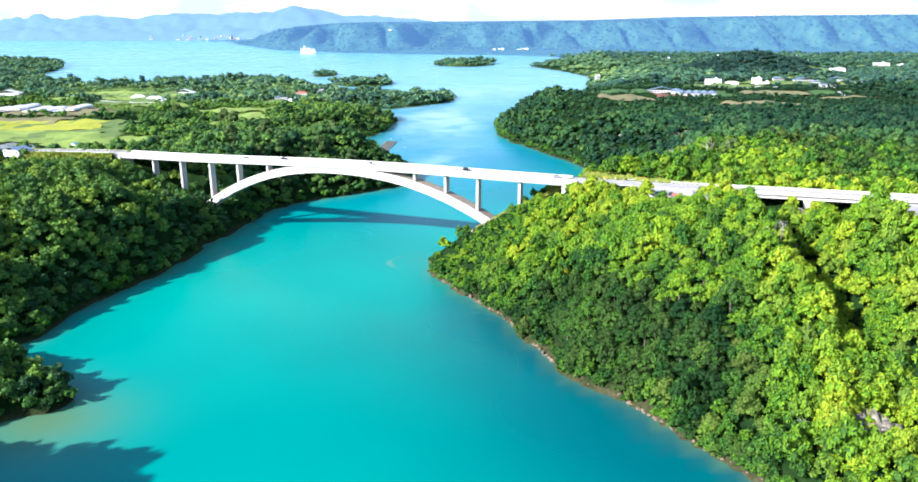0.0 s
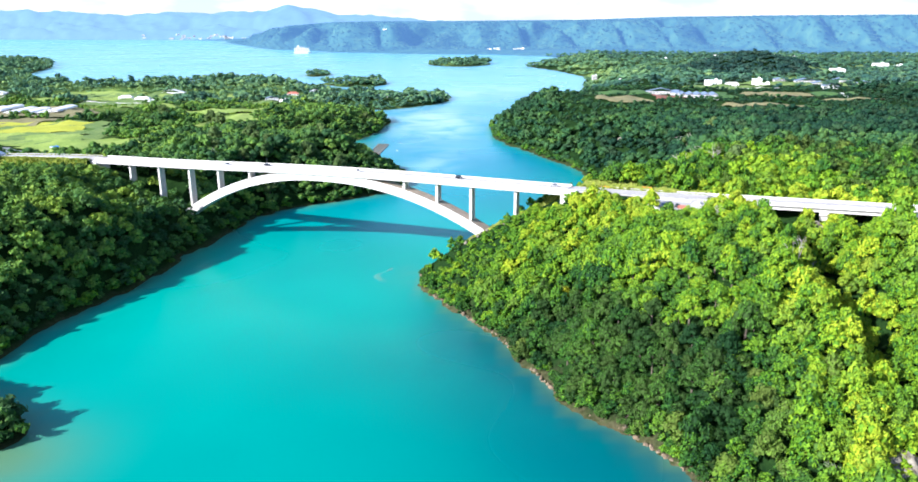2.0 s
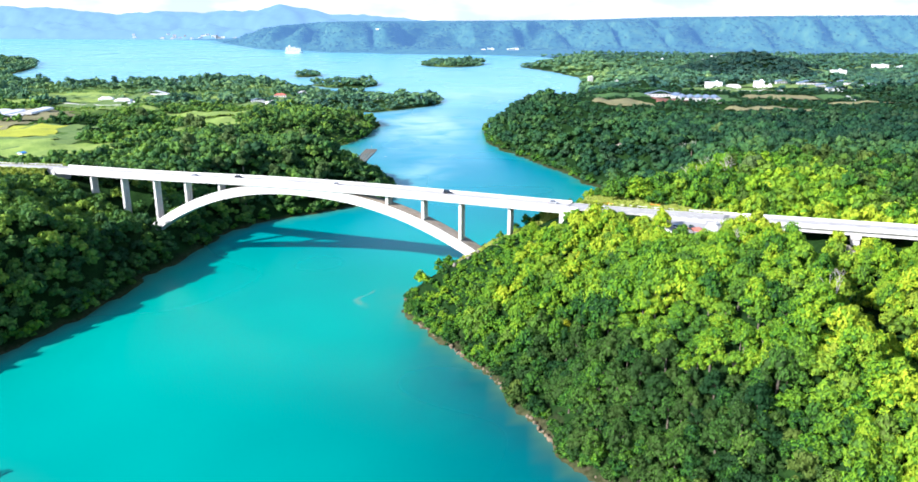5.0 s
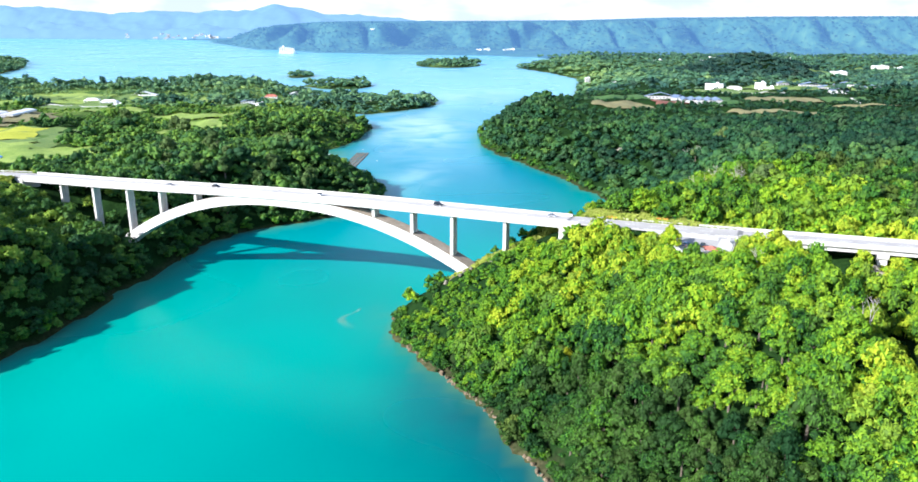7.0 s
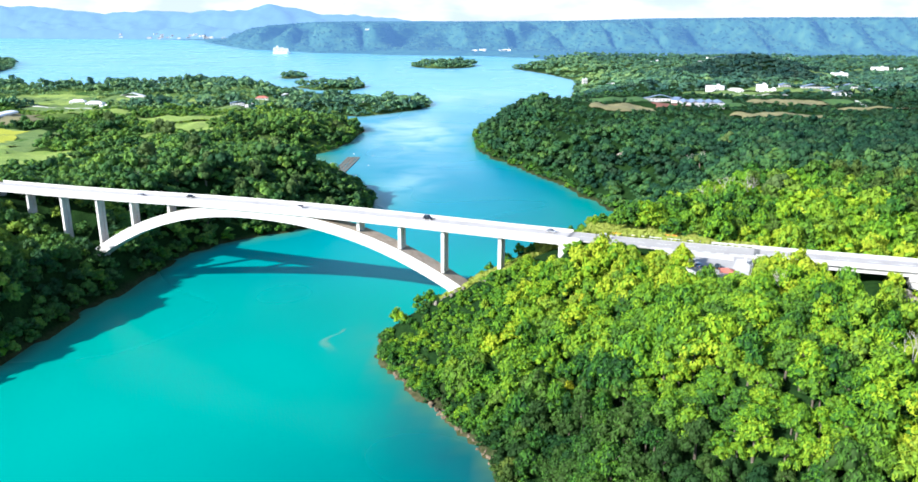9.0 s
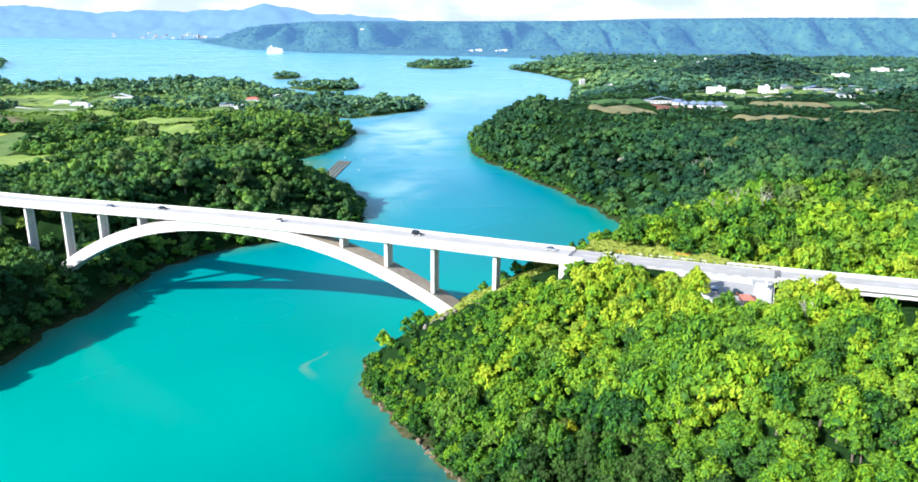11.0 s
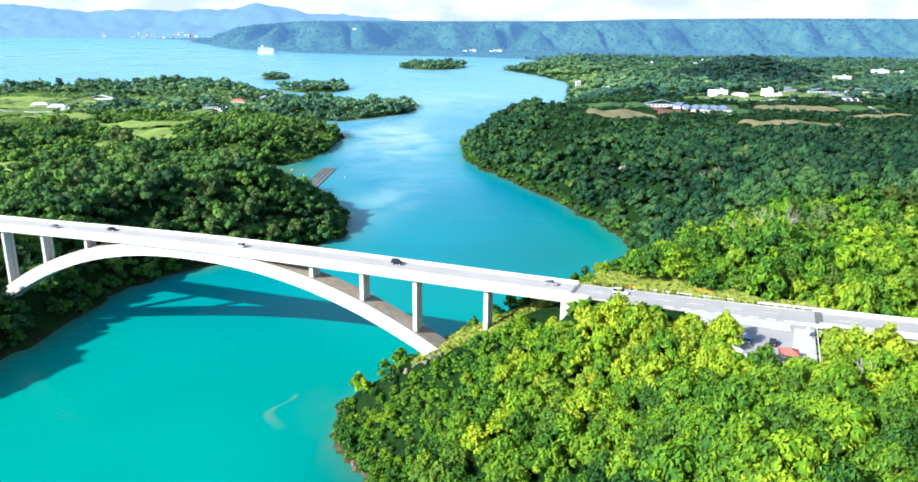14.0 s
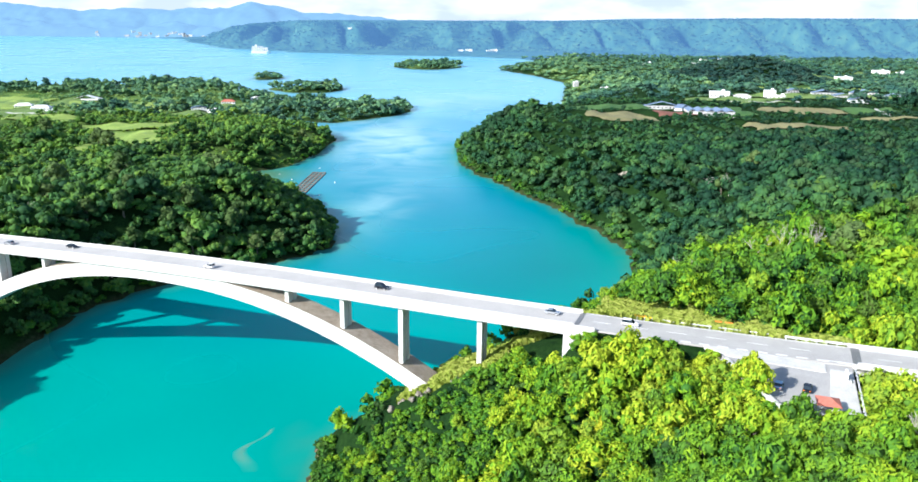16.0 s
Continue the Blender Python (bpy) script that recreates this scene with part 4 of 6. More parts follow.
coarse = np.array([k for k in order[300:] if not (near_by[k] < 100 or (y[k] < 420 and x[k] < 100))])
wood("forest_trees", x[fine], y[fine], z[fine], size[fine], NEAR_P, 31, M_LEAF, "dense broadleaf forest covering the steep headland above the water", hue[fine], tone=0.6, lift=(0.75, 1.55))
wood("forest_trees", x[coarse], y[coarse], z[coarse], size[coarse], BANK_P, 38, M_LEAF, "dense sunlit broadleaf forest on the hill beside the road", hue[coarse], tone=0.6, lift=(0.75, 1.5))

x2, y2, z2, d2 = scatter(-60, 200, 190, 470, 5.4, 41, margin=16)
wood("undergrowth", x2, y2, z2, rng.uniform(0.45, 0.75, len(x2)), LOW_P, 42, M_LEAF, "low bushes filling gaps between the forest trees", rng.beta(2.2, 2.4, len(x2)) * 0.30)

crown_meshes = [arrays("crown", pv, pt, [M_LEAF_TREE], tint=pc + 0.24) for pv, pt, pc in FINE_P]
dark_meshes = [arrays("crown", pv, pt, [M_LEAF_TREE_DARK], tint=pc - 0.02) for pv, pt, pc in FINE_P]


def trunk_mesh(seed):
    r = random.Random(seed)
    bm = bmesh.new()
    def limb(p0, p1, r0, r1, n=6):
        ax = (p1 - p0).normalized()
        u = ax.orthogonal().normalized()
        v = ax.cross(u)
        a = [[bm.verts.new(p + (u * math.cos(k * math.tau / n) + v * math.sin(k * math.tau / n)) * q) for k in range(n)] for p, q in ((p0, r0), (p1, r1))]
        for k in range(n):
            bm.faces.new((a[0][k], a[0][(k + 1) % n], a[1][(k + 1) % n], a[1][k]))
    fork = Vector((r.uniform(-0.3, 0.3), r.uniform(-0.3, 0.3), 3.2))
    limb(Vector((0, 0, -1.0)), fork, 0.30, 0.2)
    for k in range(4):
        a = k * 1.57 + r.uniform(-0.4, 0.4)
        limb(fork, fork + Vector((math.cos(a) * 1.7, math.sin(a) * 1.7, r.uniform(1.2, 2.2))), 0.15, 0.05, 5)
    me = bpy.data.meshes.new("trunk")
    bm.to_mesh(me)
    bm.free()
    me.materials.append(M_BARK)
    return me


trunk_meshes = [trunk_mesh(k) for k in range(4)]
for n, i in enumerate(single):
    m = pose(x[i], y[i], z[i] - 0.8, 0, 0, rng.uniform(0, 360)) @ Matrix.Diagonal((size[i], size[i], size[i] * rng.uniform(0.75, 1.55), 1))
    tree = thing("broadleaf_tree", "leafy green broadleaf tree with a rounded crown in dense forest", "tree", m, "trees on the headland")
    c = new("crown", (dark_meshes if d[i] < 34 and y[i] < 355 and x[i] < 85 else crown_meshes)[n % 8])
    c.parent = tree
    c = new("trunk", trunk_meshes[n % 4])
    c.parent = tree

x, y, z, d = scatter(-440, -150, 110, 545, 6.3, 22, side=2.0)
k = np.abs(x) < np.maximum(0.74 * y + 15, 270)
x, y, z, d = x[k], y[k], z[k], d[k]
rs, rw = road_sw(x, y)
bank_size = rng.uniform(0.9, 1.7, len(x)) * np.where(d < 2, 0.75, 1)
below_road = (rs > -420) & (rs < -66) & (rw < 0) & (rw > -75)
rise = np.interp(rs, ROAD_S, ROAD_Z) + 0.13 * np.maximum(-rw - 6, 0) - 0.8 - z
bank_size = np.where(below_road, np.clip(np.minimum(bank_size, rise / 7.6), 0.35, 2), bank_size)
# hue falls near the water, painting the bank's shadow into its leaves
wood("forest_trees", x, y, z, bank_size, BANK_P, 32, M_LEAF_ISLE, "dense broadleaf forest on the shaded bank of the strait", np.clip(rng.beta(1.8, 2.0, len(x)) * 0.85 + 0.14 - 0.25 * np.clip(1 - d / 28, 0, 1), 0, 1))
x, y, z, d = scatter(-890, -90, 545, 1150, 8.4, 23)
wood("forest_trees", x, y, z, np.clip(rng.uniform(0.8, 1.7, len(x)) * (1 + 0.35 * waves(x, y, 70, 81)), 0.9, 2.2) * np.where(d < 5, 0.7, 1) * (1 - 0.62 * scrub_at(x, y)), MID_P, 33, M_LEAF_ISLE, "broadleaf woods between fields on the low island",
     np.clip(rng.beta(2.0, 2.6, len(x)) * 0.74 + 0.13 + 0.30 * scrub_at(x, y) - 0.12 * bump_at(x, y, -200, 640, 190, 130), 0.02, 1))
x, y, z, d = scatter(-340, -90, 545, 770, 9.0, 29)
wood("forest_trees", x, y, z, rng.uniform(0.9, 1.5, len(x)), MID_P, 39, M_LEAF_ISLE, "shaded broadleaf woods on the island promontory", rng.beta(2.0, 2.6, len(x)) * 0.65 + 0.10)
x, y, z, d = scatter(-60, 800, 518, 1150, 8.6, 24)
# hue drops on the back hill and eastward stand for shade there
wood("forest_trees", x, y, z, rng.uniform(1.0, 1.85, len(x)) * np.where(d < 4, 0.72, 1) * (1 - 0.5 * np.clip((y - 820) / 60, 0, 1) * (x > 40) * (x < 460)), MID_P, 34, M_LEAF_COOL, "dark green forest on the wooded headland across the cove",
     np.clip(rng.beta(1.8, 2.6, len(x)) * 0.62 + 0.08 + 0.16 * waves(x, y, 65, 87) - 0.12 * ((y > 590) & (y < 780) & (x > 60)) - 0.16 * ((x > 180) & (y > 600)) - 0.10 * (x > 320) + 0.22 * np.clip((590 - y) / 50, 0, 1) + 0.25 * np.clip(1 - d / 30, 0, 1), 0.0, 1))
x, y, z, d = scatter(-1800, -90, 1150, 2500, 13.5, 25)
open_here = np.clip(scrub_at(x, y) * (d > 14), 0, 1)
tall = np.clip(rng.uniform(0.9, 2.0, len(x)) * (1 + 0.6 * waves(x, y, 110, 83)) + 0.5 * (rng.uniform(size=len(x)) > 0.85), 0.6, 2.8)
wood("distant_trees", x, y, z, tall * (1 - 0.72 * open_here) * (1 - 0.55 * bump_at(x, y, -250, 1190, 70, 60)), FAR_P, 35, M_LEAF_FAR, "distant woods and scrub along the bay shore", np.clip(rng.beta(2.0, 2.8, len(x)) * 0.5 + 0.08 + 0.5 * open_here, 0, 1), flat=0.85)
x, y, z, d = scatter(-420, 1900, 1150, 2950, 23.0, 26)
k = bump_at(x, y, 480, 1740, 150, 190) < 0.42
x, y, z, d = x[k], y[k], z[k], d[k]
# the hue drop past x 250 paints cloud shade on the plain
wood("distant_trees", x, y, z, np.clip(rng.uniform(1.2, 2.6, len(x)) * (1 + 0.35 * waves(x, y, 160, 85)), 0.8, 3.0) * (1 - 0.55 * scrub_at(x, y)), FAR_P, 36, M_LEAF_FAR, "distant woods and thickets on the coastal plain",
     np.clip(rng.beta(2.0, 2.2, len(x)) * 0.55 + 0.18 * scrub_at(x, y) - 0.16 * (x > 250) - 0.35 * np.clip((1330 - y) / 120, 0, 1) + 0.3 * bump_at(x, y, 220, 1900, 220, 450) - 0.7 * bump_at(x, y, 525, 1780, 170, 150), 0, 1), flat=0.62)


x, y, z, d = scatter(300, 690, 1500, 1990, 12.0, 28)
k = bump_at(x, y, 480, 1740, 150, 190) > 0.42
wood("distant_trees", x[k], y[k], z[k] + 1.0, rng.uniform(1.5, 2.4, k.sum()), FAR_P, 40, M_LEAF_HILL, "dark woods on a low rounded hill", flat=0.62)


def shore_trees(line, step, protos, lo, hi, seed, label):
    """Trees and bushes that lean out over the waterline."""
    r = np.random.RandomState(seed)
    px, py = [], []
    for a, c in zip(line, line[1:]):
        n = max(1, int(math.hypot(c[0] - a[0], c[1] - a[1]) / step))
        t = np.arange(n) / n
        for _ in range(2):
            px += list(a[0] + (c[0] - a[0]) * t + r.uniform(-3.5, 3.5, n))
            py += list(a[1] + (c[1] - a[1]) * t + r.uniform(-3.5, 3.5, n))
    px, py = np.array(px), np.array(py)
    pz, pd = ground_z(px, py)
    k = scatter_ok(px, py, pd) & (pd < 6)
    wood("forest_trees", px[k], py[k], np.maximum(pz[k], 0.2), r.uniform(lo, hi, k.sum()), protos, seed, M_LEAF, label, r.beta(2.0, 3.0, k.sum()) * 0.5 + 0.06)


shore_trees(RIGHT_SHORE[3:20], 2.1, BANK_P, 0.5, 0.95, 61, "bushes and low trees leaning over the rocky shore")
shore_trees(RIGHT_SHORE[19:37], 5.0, MID_P, 0.7, 1.1, 62, "trees leaning out over the cove shore")
shore_trees(LEFT_SHORE[3:34], 5.0, MID_P, 0.7, 1.15, 63, "shaded trees leaning out over the island shore")

# low shrubs on the banks beside road and lay-by
r = np.random.RandomState(64)
bs, bw = r.uniform(226, 332, 1000), r.uniform(-38, -3.6, 1000)
bx, by = AXIS_P.x + AXIS_D.x * bs + AXIS_N.x * bw, AXIS_P.y + AXIS_D.y * bs + AXIS_N.y * bw
bz, bd = ground_z(bx, by)
k = ~((bs > 292.2 + np.maximum(0, -bw - 11) * 0.58) & (bs < 324) & (bw > -33)) & (bw < -4.4)
t, o = r.uniform(0, 1, 320), r.uniform(0.7, 4.5, 320)
side = np.arange(320) < 190
hs = np.where(side, 293.2 + 12.4 * t - o * 0.86, 305 + 17 * t)
hw = np.where(side, -10.8 - 20.6 * t - o * 0.5, -32.2 - o)
hx, hy = AXIS_P.x + AXIS_D.x * hs + AXIS_N.x * hw, AXIS_P.y + AXIS_D.y * hs + AXIS_N.y * hw
hz, hd = ground_z(hx, hy)
wood("shrubs", hx, hy, np.maximum(hz, road_z(300) - 2.6 - 0.8 * o), np.where(side, r.uniform(0.3, 0.5, 320), r.uniform(0.55, 0.9, 320)), MID_P, 66, M_LEAF, "dense shrubs crowding the lay-by wall", r.beta(2.2, 2.2, 320) * 0.5 + 0.25)
wood("shrubs", bx[k], by[k], bz[k], r.uniform(0.3, 0.6, k.sum()), MID_P, 65, M_LEAF, "dense low shrubs on the bank below the road", r.beta(2.2, 2.2, k.sum()) * 0.5 + 0.25)

fs, fw = r.uniform(180, 242, 460), r.uniform(-42, -15, 460)
fx, fy = AXIS_P.x + AXIS_D.x * fs + AXIS_N.x * fw, AXIS_P.y + AXIS_D.y * fs + AXIS_N.y * fw
fz, fd = ground_z(fx, fy)
k = fd > 0
wood("shrubs", fx[k], fy[k], fz[k], r.uniform(0.28, 0.55, k.sum()), LOW_P, 67, M_LEAF, "low sunlit shrubs on the slope below the arch foot", r.beta(2.2, 2.0, k.sum()) * 0.5 + 0.3)

x, y, z, d = scatter(-2300, 2500, 2980, 4500, 19.0, 27, side=0.6)
k = (z > 2.0) & (y < 4300 - 620 * (x > -1000)) & (y > 2980 + 200 * (x < 600))
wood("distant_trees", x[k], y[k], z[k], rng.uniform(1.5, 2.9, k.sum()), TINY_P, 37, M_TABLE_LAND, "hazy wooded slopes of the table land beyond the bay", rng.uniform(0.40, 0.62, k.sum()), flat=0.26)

# ---- far mountains ----
MOUNT_X = np.linspace(-4700, -250, 180)


def foot_y(x):
    return np.interp(x, [-4700, -2700, -2170, -1800, -250], [4700, 4680, 4735, 4640, 4590])


def mountain_z(x, y):
    """The far range, rising in two steps from the bay's shore to its crest."""
    crest = np.interp(x, [-4700, -3525, -3178, -2579, -2342, -2112, -1855, -1703, -1537, -1376, -1204, -956, -589, -250], [190, 198, 194, 150, 174, 162, 178, 178, 215, 192, 152, 145, 115, 100])
    u = (y - foot_y(x)) / (5040 - foot_y(x))
    rise = np.interp(u, [-0.1, 0.0, 0.08, 0.22, 0.32, 0.45, 0.62, 0.8, 1.0, 1.1], [-0.02, 0.0, 0.16, 0.36, 0.34, 0.52, 0.68, 0.9, 1.0, 0.94])
    ridge = 1 - np.clip(np.abs(waves(x, y * 2.2, 620, 41)) * 1.7, 0, 1)
    return crest * rise * (1 - 0.36 * ridge * np.clip(1.6 - rise * 1.5, 0, 1)) + (waves(x, y * 1.6, 300, 43) * 12 + waves(x, y, 110, 45) * 5) * np.clip(rise * 2, 0, 1) * np.where(rise > 0.85, 0.5, 1)


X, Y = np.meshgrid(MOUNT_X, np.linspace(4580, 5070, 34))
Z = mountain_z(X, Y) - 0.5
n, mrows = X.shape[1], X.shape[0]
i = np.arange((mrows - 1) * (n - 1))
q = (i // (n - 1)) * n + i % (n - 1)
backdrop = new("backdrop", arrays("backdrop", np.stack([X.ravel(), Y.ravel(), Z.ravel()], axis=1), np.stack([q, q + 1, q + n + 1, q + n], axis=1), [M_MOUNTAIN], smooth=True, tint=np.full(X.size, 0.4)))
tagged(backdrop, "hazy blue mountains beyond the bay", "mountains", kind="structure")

# ---- fields ----
FIELD_MATS = {
    "soil": grained("bare_soil", (0.14, 0.135, 0.060), (0.24, 0.22, 0.10), 0.05, 0.95, 0.3, 0.8),
    "red": grained("red_soil", (0.13, 0.055, 0.04), (0.22, 0.10, 0.07), 0.08, 0.95, 0.3, 0.8),
    "yellow": grained("ripe_grass", (0.24, 0.28, 0.02), (0.42, 0.43, 0.04), 0.04, 0.9, 0.3, 0.6),
    "green": grained("crop_grass", (0.13, 0.22, 0.035), (0.29, 0.37, 0.075), 0.04, 0.9, 0.3, 0.6),
    # right-hand green fields, darkened for the cloud shadow over them
    "crop": grained("crop_cloud_shaded", (0.030, 0.085, 0.022), (0.075, 0.155, 0.035), 0.06, 0.9, 0.4, 0.6),
    "dark": grained("grey_netting", (0.14, 0.17, 0.16), (0.24, 0.26, 0.25), 0.2, 0.8, 0.1, 2.0),
    "yard": grained("mown_grass", (0.07, 0.14, 0.030), (0.17, 0.24, 0.06), 0.06, 0.9, 0.3, 0.7)}
FIELD_WORDS = {"soil": "fallow field of dry tan-olive earth", "red": "strip of reddish bare soil", "yellow": "sunlit yellow-green meadow field", "green": "green crop field among hedges", "crop": "dark green crop field beside woods", "dark": "field covered with dark netting", "yard": "mown grass yard round farm buildings"}
field_offsets = []
for cx, cy, lx, ly, a, sort in FIELDS:
    nu, nv = 14, 8
    u, v = np.meshgrid(np.linspace(-0.5, 0.5, nu), np.linspace(-0.5, 0.5, nv))
    r = 1 + 0.10 * np.sin(u * 5 + cx) * np.abs(v) * 2 + 0.10 * np.cos(v * 7 + cy) * np.abs(u) * 2
    fx = cx + u * lx * r * math.cos(a) - v * ly * r * math.sin(a)
    fy = cy + u * lx * r * math.sin(a) + v * ly * r * math.cos(a)
    fz = ground_z(fx.ravel(), fy.ravel())[0] + 0.8 + 0.06 * (len(field_offsets) % 12)
    field_offsets.append(sort)
    i = np.arange((nv - 1) * (nu - 1))
    q = (i // (nu - 1)) * nu + i % (nu - 1)
    field = new("field", arrays("field", np.stack([fx.ravel(), fy.ravel(), fz], axis=1), np.stack([q, q + 1, q + nu + 1, q + nu], axis=1), [FIELD_MATS[sort]], smooth=True))
    tagged(field, FIELD_WORDS[sort], "field", kind="structure")


# ---- buildings ----
def place(x, y, turn=0.0, up=0.0):
    return pose(x, y, drop(x, y) + up, 0, 0, turn)


def gabled(x0, y0, x1, y1, z, rise, over=0.5):
    """A pitched roof with its ridge along y."""
    bm = bmesh.new()
    c = (x0 + x1) / 2
    sec = [(x0 - over, z - 0.15), (c, z + rise), (x1 + over, z - 0.15), (x1 + over, z - 0.4), (c, z + rise - 0.25), (x0 - over, z - 0.4)]
    r0 = [bm.verts.new((a, y0 - over, b)) for a, b in sec]
    r1 = [bm.verts.new((a, y1 + over, b)) for a, b in sec]
    for k in range(6):
        bm.faces.new((r0[k], r0[(k + 1) % 6], r1[(k + 1) % 6], r1[k]))
    bm.faces.new(r0[::-1])
    bm.faces.new(r1)
    return bm


def hipped(x0, y0, x1, y1, z, rise, over=0.6):
    bm = bmesh.new()
    x0, y0, x1, y1 = x0 - over, y0 - over, x1 + over, y1 + over
    inset = min(x1 - x0, y1 - y0) / 2
    low = [bm.verts.new(p) for p in ((x0, y0, z), (x1, y0, z), (x1, y1, z), (x0, y1, z))]
    base = [bm.verts.new((v.co.x, v.co.y, z - 0.25)) for v in low]
    cy = (y0 + y1) / 2
    ra, rb = bm.verts.new((x0 + inset, cy, z + rise)), bm.verts.new((x1 - inset + 0.01, cy, z + rise))
    bm.faces.new((low[0], low[1], rb, ra))
    bm.faces.new((low[1], low[2], rb))
    bm.faces.new((low[2], low[3], ra, rb))
    bm.faces.new((low[3], low[0], ra))
    for k in range(4):
        bm.faces.new((base[k], base[(k + 1) % 4], low[(k + 1) % 4], low[k]))
    bm.faces.new(base[::-1])
    return bm


def building(m, w, dpt, storeys, roof, label, wall=None, roof_mat=None, bays=None, name="house", category="house"):
    """A house with its long front to -y: walls, roof, a window for each bay of each storey, a door."""
    h = thing(name, label, category, m)
    wall = wall or M_WHITE
    top = storeys * 3.1
    part("wall", box(-w / 2, -dpt / 2, -2.5, w / 2, dpt / 2, top), wall, h)
    if roof == "flat":
        part("roof", box(-w / 2 - 0.4, -dpt / 2 - 0.4, top, w / 2 + 0.4, dpt / 2 + 0.4, top + 0.45, bevel=0.05), roof_mat or M_WHITE, h, "flat concrete roof slab")
        part("roof_tank_room", box(w * 0.12, -dpt * 0.1, top + 0.45, w * 0.12 + 3.2, dpt * 0.3, top + 2.6, bevel=0.05), wall, h)
    elif roof == "gable":
        part("roof", gabled(-w / 2, -dpt / 2, w / 2, dpt / 2, top + 0.2, w * 0.12), roof_mat or M_GREYROOF, h, "low pitched sheet roof")
    else:
        part("roof", hipped(-w / 2, -dpt / 2, w / 2, dpt / 2, top + 0.2, dpt * 0.3), roof_mat or M_REDROOF, h, "hipped tile roof")
    bays = bays or max(2, int(w / 4))
    for f in range(storeys):
        for k in range(bays):
            cx = -w / 2 + (k + 0.5) * w / bays
            z0 = f * 3.1 + (0.1 if f == 0 and k == bays // 2 else 1.0)
            kind = "door" if f == 0 and k == bays // 2 else "window"
            half = 0.55 if kind == "door" else 0.9
            p = part(kind, box(cx - half, -dpt / 2 - 0.06, z0, cx + half, -dpt / 2 + 0.02, f * 3.1 + 2.3), M_DARKGLASS, h)
            if kind == "window":
                part("sill", box(cx - half - 0.1, -dpt / 2 - 0.2, z0 - 0.12, cx + half + 0.1, -dpt / 2 - 0.0, z0 - 0.01), wall, p)
    return h


WHITE_HOUSE = "white flat-roofed concrete house among trees"
building(place(273, 1184, -8), 23, 10, 2, "flat", "long white two-storey concrete building beside a lane")
building(place(298, 1174, -8), 19, 8, 1, "hip", "low pale house with a brown hipped roof", roof_mat=M_GREYWALL)
building(place(343, 1210, -6), 13, 10, 3, "flat", "white three-storey flat-roofed concrete building")
building(place(354, 1203, -6), 10, 8, 1, "flat", "white single-storey annex beside a taller building")
building(place(399, 1286, 10), 20, 10, 1, "gable", "farm shed with a pale grey pitched roof", M_GREYWALL, name="shed", category="shed")
building(place(423, 1243, 0), 30, 10, 1, "gable", "long farm shed with a blue-grey metal roof", M_GREYWALL, name="shed", category="shed")
building(place(440, 1226, 0), 24, 9, 1, "gable", "farm shed with a blue metal roof", M_GREYWALL, name="shed", category="shed")
building(place(470, 1234, -6), 34, 9, 1, "gable", "long farm shed with a blue-grey metal roof", M_GREYWALL, name="shed", category="shed")
building(place(492, 1200, -10), 22, 9, 1, "gable", "farm shed with a pale grey pitched roof", M_GREYWALL, name="shed", category="shed")
building(place(425, 1148, 6), 24, 9, 1, "gable", "farm shed with a pale blue metal roof", M_WHITE, name="shed", category="shed")
building(place(178, 1059, -6), 38, 8, 1, "gable", "long low shed with a pale grey roof", M_GREYWALL, name="shed", category="shed")
building(place(196, 1046, 60), 22, 8, 1, "gable", "low shed with a pale grey roof", M_GREYWALL, name="shed", category="shed")
building(place(648, 1712, 0), 28, 16, 2, "flat", "large white building at the edge of woods", name="public_building", category="building")
building(place(932, 2170, 0), 36, 18, 3, "flat", "large white building on the coastal plain", name="public_building", category="building")
building(place(972, 2150, 10), 22, 14, 2, "flat", WHITE_HOUSE)
building(place(150, 1744, 10), 9, 9, 4, "flat", "tall pale block standing on the shore", M_GREYWALL, name="tower_block", category="building")
building(place(176, 1500, 20), 16, 9, 1, "flat", WHITE_HOUSE)
building(place(-652, 1236, 15), 22, 10, 1, "hip", "white farmhouse with a pale hipped roof", roof_mat=M_WHITE)
building(place(-604, 1198, 8), 24, 11, 1, "hip", "white farmhouse with a pale hipped roof", roof_mat=M_PLASTIC)
building(place(-586, 1188, 8), 14, 8, 1, "flat", WHITE_HOUSE)
building(place(-635, 1371, 0), 44, 10, 1, "gable", "long low shed with a white roof", M_WHITE, M_PLASTIC, name="shed", category="shed")
building(place(-405, 1231, 20), 20, 10, 1, "gable", "grey-roofed house among trees", M_WHITE)
building(place(-382, 1222, -10), 13, 9, 2, "flat", WHITE_HOUSE)
building(place(-407, 1352, 10), 20, 10, 1, "hip", "house with an orange-red tiled hipped roof", M_WHITE)
building(place(-390, 1441, 30), 22, 12, 1, "gable", "white-roofed house near the shore", M_WHITE, M_PLASTIC)
building(place(-240, 1330, 10), 11, 8, 1, "hip", "small house with a brown roof by the beach", M_WHITE, M_GREYWALL)
building(place(-160, 1392, 10), 9, 7, 1, "flat", WHITE_HOUSE)
building(place(-938, 1313, 5), 46, 16, 1, "gable", "large pale metal-roofed farm shed", M_WHITE, M_PLASTIC, name="shed", category="shed")
building(place(-860, 1240, 5), 26, 10, 1, "gable", "white-roofed farm shed between hedges", M_WHITE, M_PLASTIC, name="shed", category="shed")
